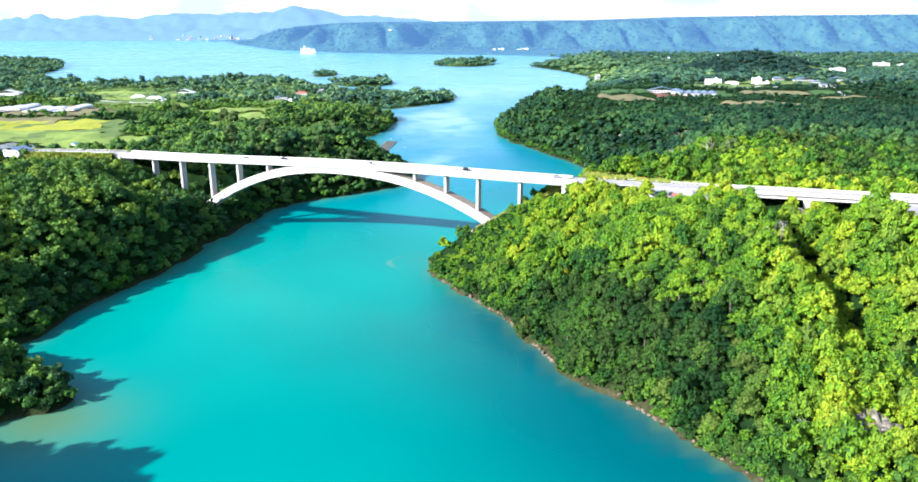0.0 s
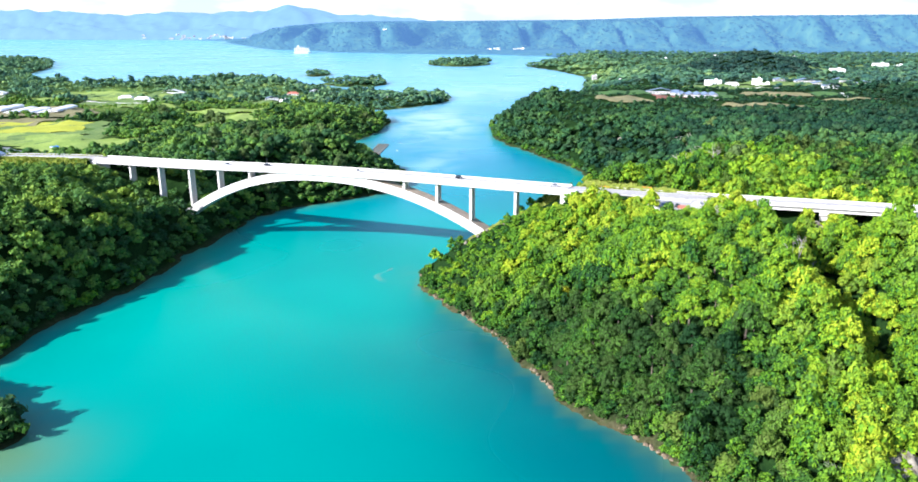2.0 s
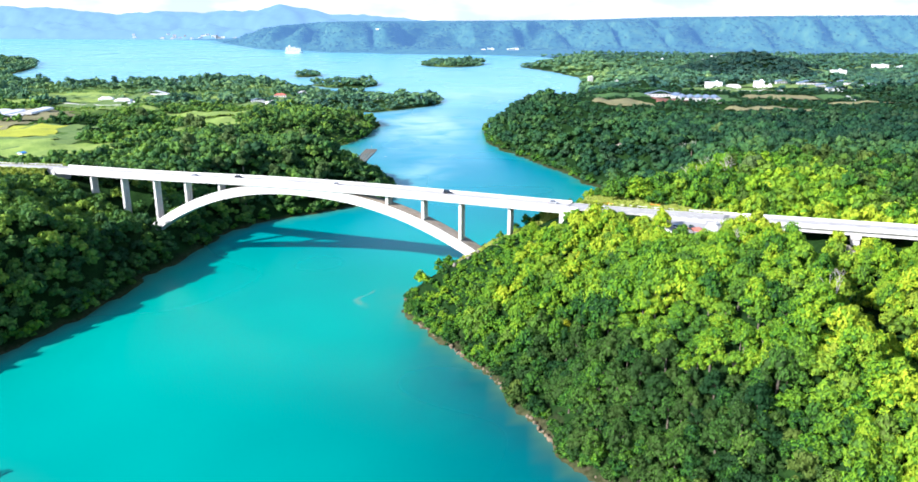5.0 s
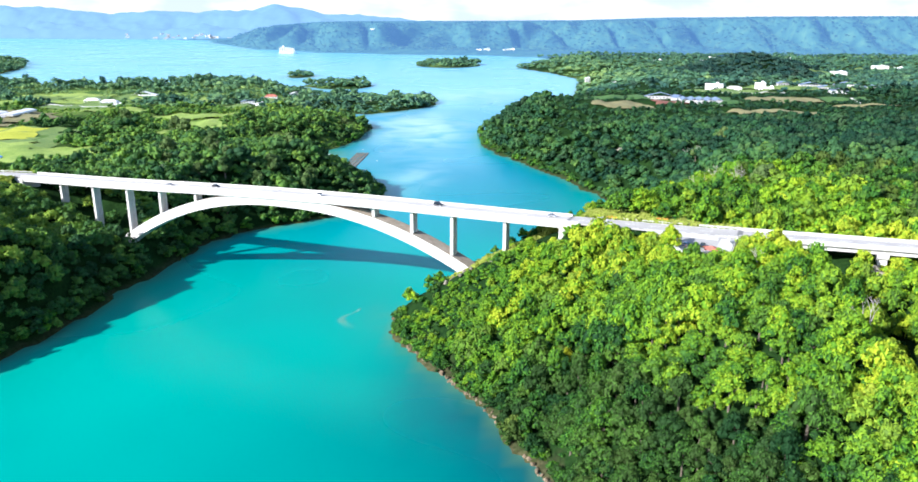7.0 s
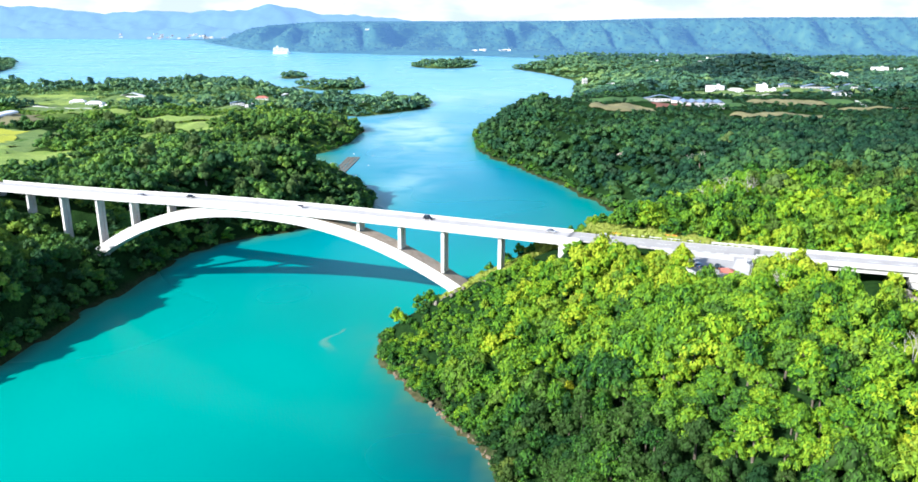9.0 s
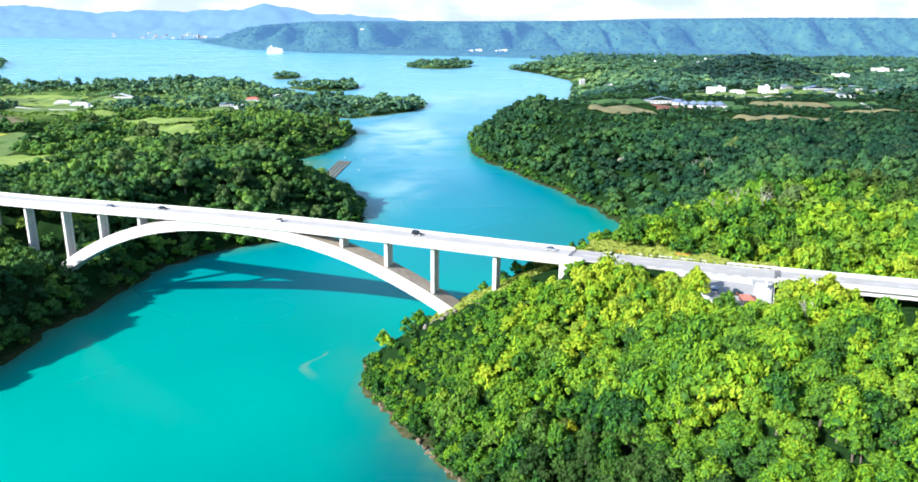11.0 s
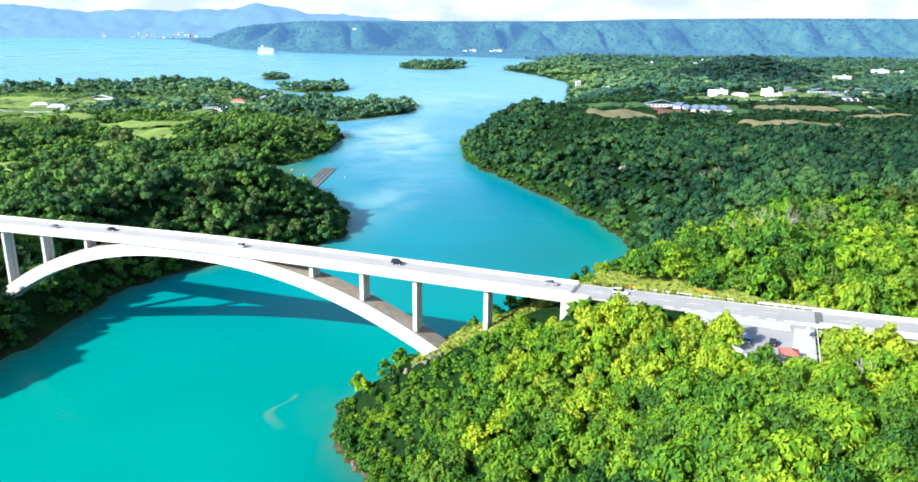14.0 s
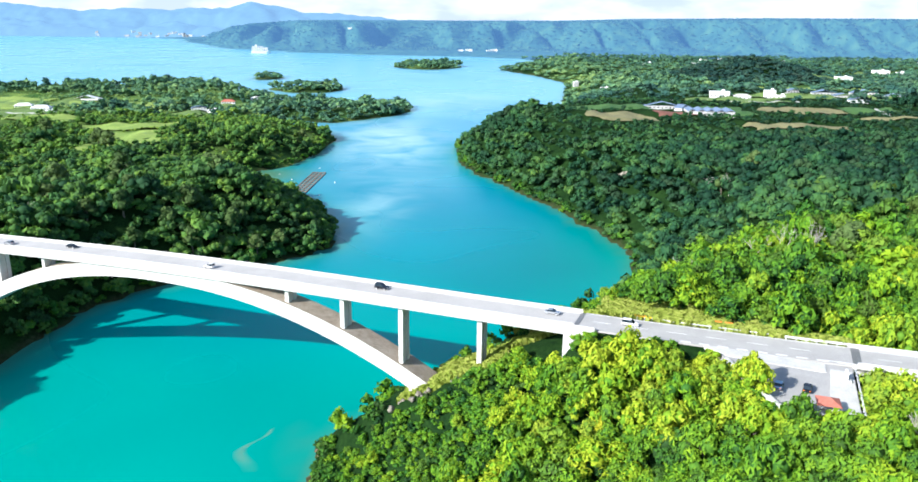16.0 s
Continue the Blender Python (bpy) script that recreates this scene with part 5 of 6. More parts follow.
building(place(-461, 735, -20), 6, 5, 1, "gable", "small hut with a bright blue tin roof", M_WHITE, material("blue_tin", (0.04, 0.22, 0.62), 0.4)[0], 2, "hut", "hut")
building(place(-390, 548, -20), 18, 12, 1, "gable", "pale blue metal-roofed shed below the road", M_WHITE, M_GREYROOF, name="shed", category="shed")

# hotel-like white ship in the bay
ship = thing("ship", "large white multi-deck passenger ship at anchor in the bay", "ship", pose(-884, 3060, 0, 0, 0, 16))
bm = bmesh.new()
ring = []
for z, k in ((-1.5, 0.86), (6.5, 1.0)):
    pts = [(-34, -6.5), (22, -6.5), (31, -3.4), (36, 0), (31, 3.4), (22, 6.5), (-34, 6.5)]
    ring.append([bm.verts.new((x * (1 if x < 0 else k), y * k, z)) for x, y in pts])
for k in range(7):
    bm.faces.new((ring[0][k], ring[0][(k + 1) % 7], ring[1][(k + 1) % 7], ring[1][k]))
bm.faces.new(ring[1])
bm.faces.new(ring[0][::-1])
part("hull", bm, M_WHITE, ship, "white steel hull")
for k, (x0, x1) in enumerate(((-32, 27), (-32, 26), (-32, 26), (-31, 25), (-30, 8))):
    p = part("superstructure_deck", box(x0, -5.8, 6.5 + k * 3.6, x1, 5.8, 6.5 + k * 3.6 + 3.3, bevel=0.15), M_WHITE, ship)
    for j in range(7):
        cx = x0 + (j + 0.5) * (x1 - x0) / 7
        part("window", box(cx - 2.2, -5.9, 7.7 + k * 3.6, cx + 2.2, -5.7, 8.9 + k * 3.6), M_DARKGLASS, p)
part("funnel", box(-20, -2, 24.4, -13, 2, 31, bevel=0.5), M_WHITE, ship, "short white funnel")

# far town on the bay's shore
for k in range(26):
    r = random.Random(900 + k)
    tx = r.gauss(-1980, 190)
    ty = float(foot_y(tx)) + r.uniform(2, 34)
    m = pose(tx, ty, float(mountain_z(tx, ty)), 0, 0, r.uniform(10, 40))
    building(m, r.uniform(12, 26), 12, r.choice((1, 2, 2, 3)), "flat", "white concrete town house on the far shore", r.choice((M_WHITE, M_GREYWALL, M_GREYWALL)), r.choice((M_WHITE, M_GREYWALL, M_GREYROOF)), bays=3)
for k, (x, y) in enumerate(((-150, 3165), (-120, 3185), (-40, 3160), (-20, 3172), (-600, 3340), (640, 2700), (700, 2740), (800, 2650), (880, 2700), (1250, 2600), (560, 2500), (420, 2450))):
    building(place(x, y, 12 * (k % 3)), 20 + 4 * (k % 3), 12, 1 + k % 2, "flat", WHITE_HOUSE)

# ---- greenhouses ----
def tunnel(m, w, length, label, group):
    g = thing("greenhouse", label, "greenhouse", m, group)
    bm = bmesh.new()
    prof = [(-w / 2, 0)] + [(-math.cos(t) * w / 2, 1.6 + math.sin(t) * 1.7) for t in np.linspace(0, math.pi, 9)] + [(w / 2, 0)]
    r0, r1 = [[bm.verts.new((a, y, b - 0.6)) for a, b in prof] for y in (-length / 2, length / 2)]
    for k in range(len(prof) - 1):
        bm.faces.new((r0[k], r0[k + 1], r1[k + 1], r1[k]))
    part("film_cover", bm, M_PLASTIC, g, "white plastic film")
    for y in (-length / 2, length / 2):
        bm = bmesh.new()
        bm.faces.new([bm.verts.new((a * 0.985, y, b - 0.62)) for a, b in prof])
        bmesh.ops.solidify(bm, geom=bm.faces[:], thickness=0.08)
        e = part("end_wall", bm, M_PLASTIC, g)
        part("door", box(-0.7, y - 0.1, -0.4, 0.7, y + 0.1, 1.6), M_GREYWALL, e)
    return g


first = tunnel(place(-740, 1010, 6, 1.2), 17, 58, "long white plastic-film greenhouse tunnel in a row", "greenhouse rows")
for k in range(1, 7):
    x, y = -740 + 18.4 * k, 1010 + 2.0 * k
    copy_thing(first, place(x, y, 6, 1.2))

gh = thing("greenhouse_block", "five-span greenhouse with blue-grey roof and white gable ends", "greenhouse", place(214, 1004, -6, 0.6))
for k in range(5):
    x0 = -23 + k * 9.3
    part("roof_span", gabled(x0, -15, x0 + 9.1, 15, 4.2, 1.7, 0.1), M_GREYROOF, gh, "blue-grey sheeted roof span")
    bm = bmesh.new()
    v = [bm.verts.new(p) for p in ((x0, -15.15, -1), (x0 + 5.4, -15.15, -1), (x0 + 5.4, -15.15, 3.4), (x0 + 2.7, -15.15, 4.6), (x0, -15.15, 3.4))]
    bm.faces.new(v)
    bmesh.ops.solidify(bm, geom=bm.faces[:], thickness=0.12)
    part("gable_end", bm, M_PLASTIC, gh, "white film gable end")
part("side_wall", box(-23, -14.9, -1.5, 23.4, 14.9, 4.0), M_GREYWALL, gh)

# lanes between the farm buildings
for k, (xa, ya, xb, yb) in enumerate(((205, 1142, 322, 1128), (322, 1128, 352, 1136), (395, 1010, 420, 1090), (-560, 1150, -690, 1170))):
    n = 12
    pts = [Vector((xa + (xb - xa) * t, ya + (yb - ya) * t, 0)) for t in np.linspace(0, 1, n)]
    side = Vector((ya - yb, xb - xa, 0)).normalized() * 2.2
    bm = bmesh.new()
    ring = []
    for p in pts:
        z = drop(p.x, p.y) + 1.15
        ring.append([bm.verts.new((*(p + side * o).xy, z + dz)) for o, dz in ((-1, 0), (1, 0), (1, -1.2), (-1, -1.2))])
    for a, c in zip(ring, ring[1:]):
        for j in range(4):
            bm.faces.new((a[j], a[(j + 1) % 4], c[(j + 1) % 4], c[j]))
    lane = part("lane", bm, M_CONCRETE)
    tagged(lane, "pale concrete farm lane", "lane", kind="structure")

# ---- fish farm ----
raft = thing("fish_farm_raft", "long floating fish farm of weathered timber pens", "raft", pose(0, 0, 0))
M_TIMBER = grained("wet_timber", (0.10, 0.075, 0.055), (0.26, 0.21, 0.16), 0.6, 0.85, 0.3, 4.0)


def raft_at(u, v):
    """u along the raft from its near end, v across."""
    return Vector((-157.5 - 0.02 * u + v * 0.98, 792 + u * 0.92 - v * (0.75 - 0.0075 * u) + 0.8 * math.sin(u * 0.11), 0.35))


def beam(p, q, width, height, z=0.0):
    bm = bmesh.new()
    d = (q - p).normalized()
    side = Vector((-d.y, d.x, 0)) * width / 2
    up = Vector((0, 0, height / 2))
    r = [[bm.verts.new(c + side * a + up * b + Vector((0, 0, z))) for a, b in ((-1, -1), (1, -1), (1, 1), (-1, 1))] for c in (p, q)]
    for k in range(4):
        bm.faces.new((r[0][k], r[0][(k + 1) % 4], r[1][(k + 1) % 4], r[1][k]))
    bm.faces.new(r[0][::-1])
    bm.faces.new(r[1])
    return bm


ROWS_U = np.linspace(0, 99, 13)
for u in ROWS_U:
    part("cross_walkway", beam(raft_at(u, -6), raft_at(u, 6), 1.3, 0.5), M_TIMBER, raft)
for v in (-6, -2, 2, 6):
    for u0, u1 in zip(ROWS_U, ROWS_U[1:]):
        part("long_walkway", beam(raft_at(u0, v), raft_at(u1, v), 0.8, 0.4, 0.05), M_TIMBER, raft)
for u in (2, 6):
    p = raft_at(u, 4.6 if u == 2 else -4.6)
    part("feed_hut", box(p.x - 1.6, p.y - 1.4, 0.3, p.x + 1.6, p.y + 1.4, 2.3, bevel=0.08), M_WHITE, raft, "small white feed hut")
for k, (x, y) in enumerate(((-139, 793), (-170, 806), (-164, 905), (-142, 896), (-176, 850), (-193, 872), (-137, 842))):
    buoy = thing("mooring_buoy", "round white mooring buoy afloat", "buoy", pose(x, y, 0.1), "mooring buoys")
    bm = bmesh.new()
    bmesh.ops.create_uvsphere(bm, u_segments=12, v_segments=8, radius=0.5)
    part("float", bm, M_WHITE, buoy)
    part("ring", box(-0.08, -0.2, 0.42, 0.08, 0.2, 0.75, bevel=0.03), M_JOINT, buoy)

# pale silt streak drifting on the water
m, nt, b = material("silt_streak", (0.50, 0.46, 0.30), 0.6, 0, 0.1)
at = nt.nodes.new("ShaderNodeAttribute")
at.attribute_name = "tint"
co = nt.nodes.new("ShaderNodeNewGeometry")
n1 = node(nt, "ShaderNodeTexNoise", Scale=0.22, Detail=4.0, Distortion=0.8)
nt.links.new(co.outputs["Position"], n1.inputs["Vector"])
mul = nt.nodes.new("ShaderNodeMath")
mul.operation = "MULTIPLY"
nt.links.new(at.outputs["Fac"], mul.inputs[0])
nt.links.new(n1.outputs["Fac"], mul.inputs[1])
nt.links.new(mul.outputs[0], b.inputs["Alpha"])
u, v = np.meshgrid(np.linspace(0, 1, 40), np.linspace(-1, 1, 17))
streak_x = -74 - 4.5 * np.sin(u * 2.6) + 1.6 * np.sin(u * 9.0) + 9 * np.clip(u - 0.7, 0, 1) + v * (1.0 + 2.2 * u)
streak_y = 443 - 27 * u + v * 1.5
fade = np.clip(1 - v ** 2, 0, 1) ** 1.5 * np.clip(np.sin(u * math.pi), 0, 1) ** 0.6 * (0.62 - 0.46 * u)
i = np.arange(16 * 39)
q = (i // 39) * 40 + i % 39
streak = new("silt_streak", arrays("silt_streak", np.stack([streak_x.ravel(), streak_y.ravel(), np.full(u.size, 0.03)], axis=1), np.stack([q, q + 1, q + 41, q + 40], axis=1), [m], smooth=True, tint=fade.ravel()))
tagged(streak, "pale silt streak drifting on turquoise water", "silt", kind="stuff")


# ---- vehicles ----
def car(m, paint, label, length=4.3, tall=1.5, boxy=False):
    c = thing("car", label, "car", m, "cars on the road")
    L, W = length / 2, 0.86
    bm = bmesh.new()
    prof = [(-L, 0.35), (-L, 0.85), (-L + 0.1, 0.95), (L - 1.1, 0.95), (L - 0.15, 0.78), (L, 0.6), (L, 0.35)]
    r = [[bm.verts.new((a, y, b)) for a, b in prof] for y in (-W, W)]
    for k in range(7):
        bm.faces.new((r[0][k], r[0][(k + 1) % 7], r[1][(k + 1) % 7], r[1][k]))
    bm.faces.new(r[0][::-1])
    bm.faces.new(r[1])
    bmesh.ops.bevel(bm, geom=bm.edges[:], offset=0.05, segments=1, affect="EDGES")
    part("body", bm, paint, c)
    back = -L + (0.15 if boxy else 0.45)
    bm = bmesh.new()
    prof = [(back, 0.94), (back + (0.1 if boxy else 0.5), tall - 0.06), (L - 2.0, tall - 0.06), (L - 1.15, 0.94)]
    r = [[bm.verts.new((a, y * (0.88 if b > 1 else 0.98), b)) for a, b in prof] for y in (-W, W)]
    for k in range(4):
        bm.faces.new((r[0][k], r[0][(k + 1) % 4], r[1][(k + 1) % 4], r[1][k]))
    bm.faces.new(r[0][::-1])
    bm.faces.new(r[1])
    part("window_band", bm, M_DARKGLASS, c)
    part("roof", box(back + (0.1 if boxy else 0.5), -W * 0.86, tall - 0.06, L - 2.0, W * 0.86, tall, bevel=0.03), paint, c)
    for sx in (-L + 0.8, L - 0.85):
        for sy in (-W, W):
            bm = bmesh.new()
            bmesh.ops.create_cone(bm, cap_ends=True, segments=14, radius1=0.33, radius2=0.33, depth=0.22, matrix=Matrix.Translation((sx, sy, 0.33)) @ Matrix.Rotation(math.pi / 2, 4, "X"))
            wh = part("wheel", bm, M_TYRE, c)
            bm = bmesh.new()
            bmesh.ops.create_cone(bm, cap_ends=True, segments=10, radius1=0.2, radius2=0.2, depth=0.25, matrix=Matrix.Translation((sx, sy, 0.33)) @ Matrix.Rotation(math.pi / 2, 4, "X"))
            part("rim", bm, M_RAIL, wh)
    for sy in (-0.6, 0.6):
        part("headlight", box(L - 0.12, sy - 0.18, 0.62, L + 0.012, sy + 0.18, 0.76), M_LAMP, c)
        part("tail_light", box(-L - 0.012, sy - 0.15, 0.66, -L + 0.1, sy + 0.15, 0.84), M_ORANGE, c)
    return c


ROAD_TURN = math.degrees(math.atan2(AXIS_D.y, AXIS_D.x))


def road_pose(s, w, turn=0.0, up=0.035):
    return Matrix.Translation(on_road(s, w, up)) @ pose(0, 0, 0, 0, 0, ROAD_TURN + turn)


car(road_pose(191.5, 4.6), M_CARDARK, "black boxy van driving over the bridge", 4.4, 1.85, True)
car(road_pose(246, 4.6), M_CARSILVER, "silver hatchback driving over the bridge")
car(road_pose(62, 4.6), M_CARDARK, "dark saloon car driving over the bridge", 4.5, 1.45)
car(road_pose(33, 1.4, 180), M_CARSILVER, "silver saloon car driving over the bridge", 4.5, 1.45)
car(road_pose(128, 1.4, 180), M_CARWHITE, "small white van driving over the bridge", 3.6, 1.8, True)
car(road_pose(268, 4.2), M_CARWHITE, "white pickup-like van driving on the road", 4.6, 1.75, True)

# ---- lay-by with pavilion ----
LOT_UP = -0.15


def lot(s, w, up=0.0):
    return on_road(311, 0, 0) + AXIS_D * (s - 311) + AXIS_N * w + Vector((0, 0, LOT_UP + up))


def lot_slab(name, pts, z0, z1, mat, parent=None, label=""):
    bm = bmesh.new()
    r = [[bm.verts.new(lot(s, w, z)) for s, w in pts] for z in (z0, z1)]
    n = len(pts)
    for k in range(n):
        bm.faces.new((r[0][k], r[0][(k + 1) % n], r[1][(k + 1) % n], r[1][k]))
    bm.faces.new(r[0][::-1])
    bm.faces.new(r[1])
    return part(name, bm, mat, parent, label)


lay_by = lot_slab("pavement", [(290, -3), (322, -3), (322, -32.0), (306.0, -31.0), (294, -11)], -1.6, 0.0, M_ASPHALT)
tagged(lay_by, "grey asphalt lay-by beside the road", "pavement", kind="structure")
kerb = lot_slab("pavement", [(288, -3.4), (316, -3.4), (316, -8.5), (294, -8.0)], -1.0, 0.16, M_CONCRETE)
tagged(kerb, "white concrete island between road and lay-by", "pavement", kind="structure")
apron = lot_slab("pavement", [(317, -6), (321.8, -6), (321.8, -31.8), (311.5, -31.2), (312.5, -26.5), (316, -25.0)], -1.0, 0.17, M_CONCRETE)
tagged(apron, "white concrete apron at the lay-by's end", "pavement", kind="structure")
wall = lot_slab("low_wall", [(293.4, -11), (305.4, -31.2), (306.1, -30.9), (294.1, -10.8)], -2.0, 0.9, M_CONCRETE)
tagged(wall, "low white concrete wall edging the lay-by", "wall")
wall = lot_slab("low_wall", [(305.6, -31.5), (322.0, -32.5), (322.0, -32.1), (305.6, -31.1)], -2.0, 0.9, M_CONCRETE)
tagged(wall, "low white concrete wall edging the lay-by", "wall")
kiosk = thing("notice_kiosk", "white concrete notice kiosk on the apron", "kiosk", Matrix.Translation(lot(320, -11, 0.17)) @ pose(0, 0, 0, 0, 0, ROAD_TURN))
part("plinth", box(-1.1, -1.6, 0, 1.1, 1.6, 0.5, bevel=0.05), M_CONCRETE, kiosk)
part("slab", box(-0.3, -1.4, 0.5, 0.3, 1.4, 2.2, bevel=0.05), M_WHITE, kiosk)
pav = thing("pavilion", "open rest pavilion with a red tiled hipped roof", "pavilion", Matrix.Translation(lot(315.2, -28.2, 0.17)) @ pose(0, 0, 0, 0, 0, ROAD_TURN + 4) @ Matrix.Scale(0.8, 4))
for x in (-2.2, 2.2):
    for y in (-2.0, 2.0):
        part("post", box(x - 0.15, y - 0.15, 0, x + 0.15, y + 0.15, 2.5), M_CONCRETE, pav)
part("roof", hipped(-2.4, -2.2, 2.4, 2.2, 2.55, 1.3), M_REDROOF, pav, "red clay tile roof")
part("bench", box(-1.8, -0.3, 0.35, 1.8, 0.3, 0.48, bevel=0.03), M_CONCRETE, pav)
for x in (-1.4, 1.4):
    part("bench_leg", box(x - 0.12, -0.22, 0, x + 0.12, 0.22, 0.36), M_CONCRETE, pav)
car(Matrix.Translation(lot(305.6, -20.6, 0.01)) @ pose(0, 0, 0, 0, 0, ROAD_TURN + 84), M_CARBLUE, "pale blue car parked in the lay-by")
car(Matrix.Translation(lot(311.6, -19.6, 0.01)) @ pose(0, 0, 0, 0, 0, ROAD_TURN + 84), M_CARDARK, "black car parked in the lay-by", 4.4, 1.6)

# paved terrace with a curved parapet beside the viaduct
TERRACE = [(440, -9.0), (409.5, -9.0), (406.0, -13.0), (404.4, -19.0), (404.0, -25.0), (405.0, -30.5), (409.0, -34.8), (416.0, -37.4), (440, -41.0)]


def terrace_at(s, w, up):
    return AXIS_P + AXIS_D * s + AXIS_N * w + Vector((0, 0, 60.4 + up))


bm = bmesh.new()
ring = [[bm.verts.new(terrace_at(a, w, z)) for a, w in TERRACE] for z in (-9.0, 0.0)]
for k in range(len(TERRACE)):
    j = (k + 1) % len(TERRACE)
    bm.faces.new((ring[0][k], ring[0][j], ring[1][j], ring[1][k]))
bm.faces.new(ring[1])
tagged(part("pavement", bm, M_ASPHALT), "pale grey paved terrace beside the viaduct", "pavement", kind="structure")
bm = bmesh.new()
edge = TERRACE[1:]
rows = [[bm.verts.new(terrace_at(a + o, w - o * 0.4, z)) for o, z in ((-0.6, -1.6), (0.0, -1.6), (0.0, 1.1), (-0.6, 1.1))] for a, w in edge]
for r0, r1 in zip(rows, rows[1:]):
    for k in range(4):
        bm.faces.new((r0[k], r0[(k + 1) % 4], r1[(k + 1) % 4], r1[k]))
bm.faces.new(rows[0][::-1])
bm.faces.new(rows[-1])
tagged(part("parapet_wall", bm, M_CONCRETE), "curved white concrete parapet round a terrace", "wall")

# ---- rails, posts and markings ----
def guard_rail(s0, s1, w, label, posts=2.0, double=True):
    g = thing("guard_rail", label, "guard rail")
    n = max(2, int((s1 - s0) / 5))
    ss = np.linspace(s0, s1, n)
    for z in ((0.5, 0.85) if double else (0.62,)):
        part("beam", sweep([(w - 0.06, z), (w - 0.06, z + 0.22), (w + 0.06, z + 0.22), (w + 0.06, z)], [road_station(s) for s in ss]), M_RAIL, g)
    for s in np.arange(s0 + 0.3, s1, posts):
        part("post", sweep([(w - 0.09, -0.1), (w - 0.09, 1.0), (w + 0.09, 1.0), (w + 0.09, -0.1)], [road_station(s - 0.09), road_station(s + 0.09)]), M_RAIL, g)
    return g


guard_rail(276, 306, 9.3, "long white steel guard rail on the grass verge", 4.0, False)
guard_rail(307, 420, 8.85, "white steel guard rail along the viaduct edge", 2.4)
guard_rail(323, 420, -2.85, "white steel guard rail along the viaduct edge", 2.4)
guard_rail(-200, -82, 8.9, "white steel guard rail beside the embankment road", 4.0, False)
guard_rail(-200, -82, -2.9, "white steel guard rail beside the embankment road", 4.0, False)
fence = thing("mesh_fence", "thin grey mesh fence at the lay-by's end", "fence")
for w in np.arange(-32, -4, 3.0):
    part("post", sweep([(w, 0), (w, 1.4), (w + 0.1, 1.4), (w + 0.1, 0)], [lambda a, b: lot(322.3, a, b), lambda a, b: lot(322.4, a, b)]), M_RAIL, fence)
for z in (0.4, 0.9, 1.3):
    part("rail", sweep([(-32, z), (-32, z + 0.06), (-4, z + 0.06), (-4, z)], [lambda a, b: lot(322.32, a, b), lambda a, b: lot(322.38, a, b)]), M_RAIL, fence)


def marking(s0, s1, w, width, up=0.045):
    ob = part("road_marking", sweep([(w - width / 2, up - 0.02), (w - width / 2, up), (w + width / 2, up), (w + width / 2, up - 0.02)], [road_station(s) for s in np.linspace(s0, s1, max(2, int((s1 - s0) / 8) + 1))]), M_PAINT)
    tagged(ob, "white painted road line", "road marking", "road markings", "structure")


for s in np.arange(282, 320, 4.6):
    marking(s, s + 2.6, -1.9, 0.5)
marking(256, 321, 8.4, 0.18)
marking(-76, 253, 8.0, 0.16, 0.05)
marking(-76, 253, -0.7, 0.16, 0.05)
marking(323, 420, 7.9, 0.18, 0.05)
marking(316, 420, -1.6, 0.22, 0.05)
for s in np.arange(258, 420, 10.0):
    if not 316 < s < 324:
        marking(s, s + 5, 3.2, 0.14, 0.05)
joint = part("expansion_joint", sweep([(-2.6, 0.03), (-2.6, 0.06), (8.8, 0.06), (8.8, 0.03)], [road_station(322.2), road_station(324.2)]), M_JOINT, viaduct, "dark steel expansion joint")

barrier = thing("road_barrier", "yellow striped works barrier beside the road", "barrier", road_pose(271, 9.6))
for x in (-2.0, 0, 2.0):
    part("leg", box(x - 0.06, -0.25, 0, x + 0.06, 0.25, 0.9), M_RAIL, barrier)
part("board", box(-2.6, -0.06, 0.65, 2.6, 0.06, 1.05), M_YELLOW, barrier)
part("lamp", box(-0.12, -0.12, 1.05, 0.12, 0.12, 1.4, bevel=0.04), M_ORANGE, barrier)
for s in (290.3, 293.0):
    sign = thing("sign_board", "orange and white works sign board on the verge", "sign", road_pose(s, 12.2, 0, -0.2), "verge sign boards")
    for x in (-0.7, 0.7):
        part("leg", box(x - 0.05, -0.05, -0.5, x + 0.05, 0.05, 1.0), M_RAIL, sign)
    part("board", box(-1.0, -0.05, 0.5, 1.0, 0.05, 1.7), M_ORANGE, sign)
    part("text_panel", box(-0.8, -0.08, 0.95, 0.8, -0.055, 1.25), M_WHITE, sign)

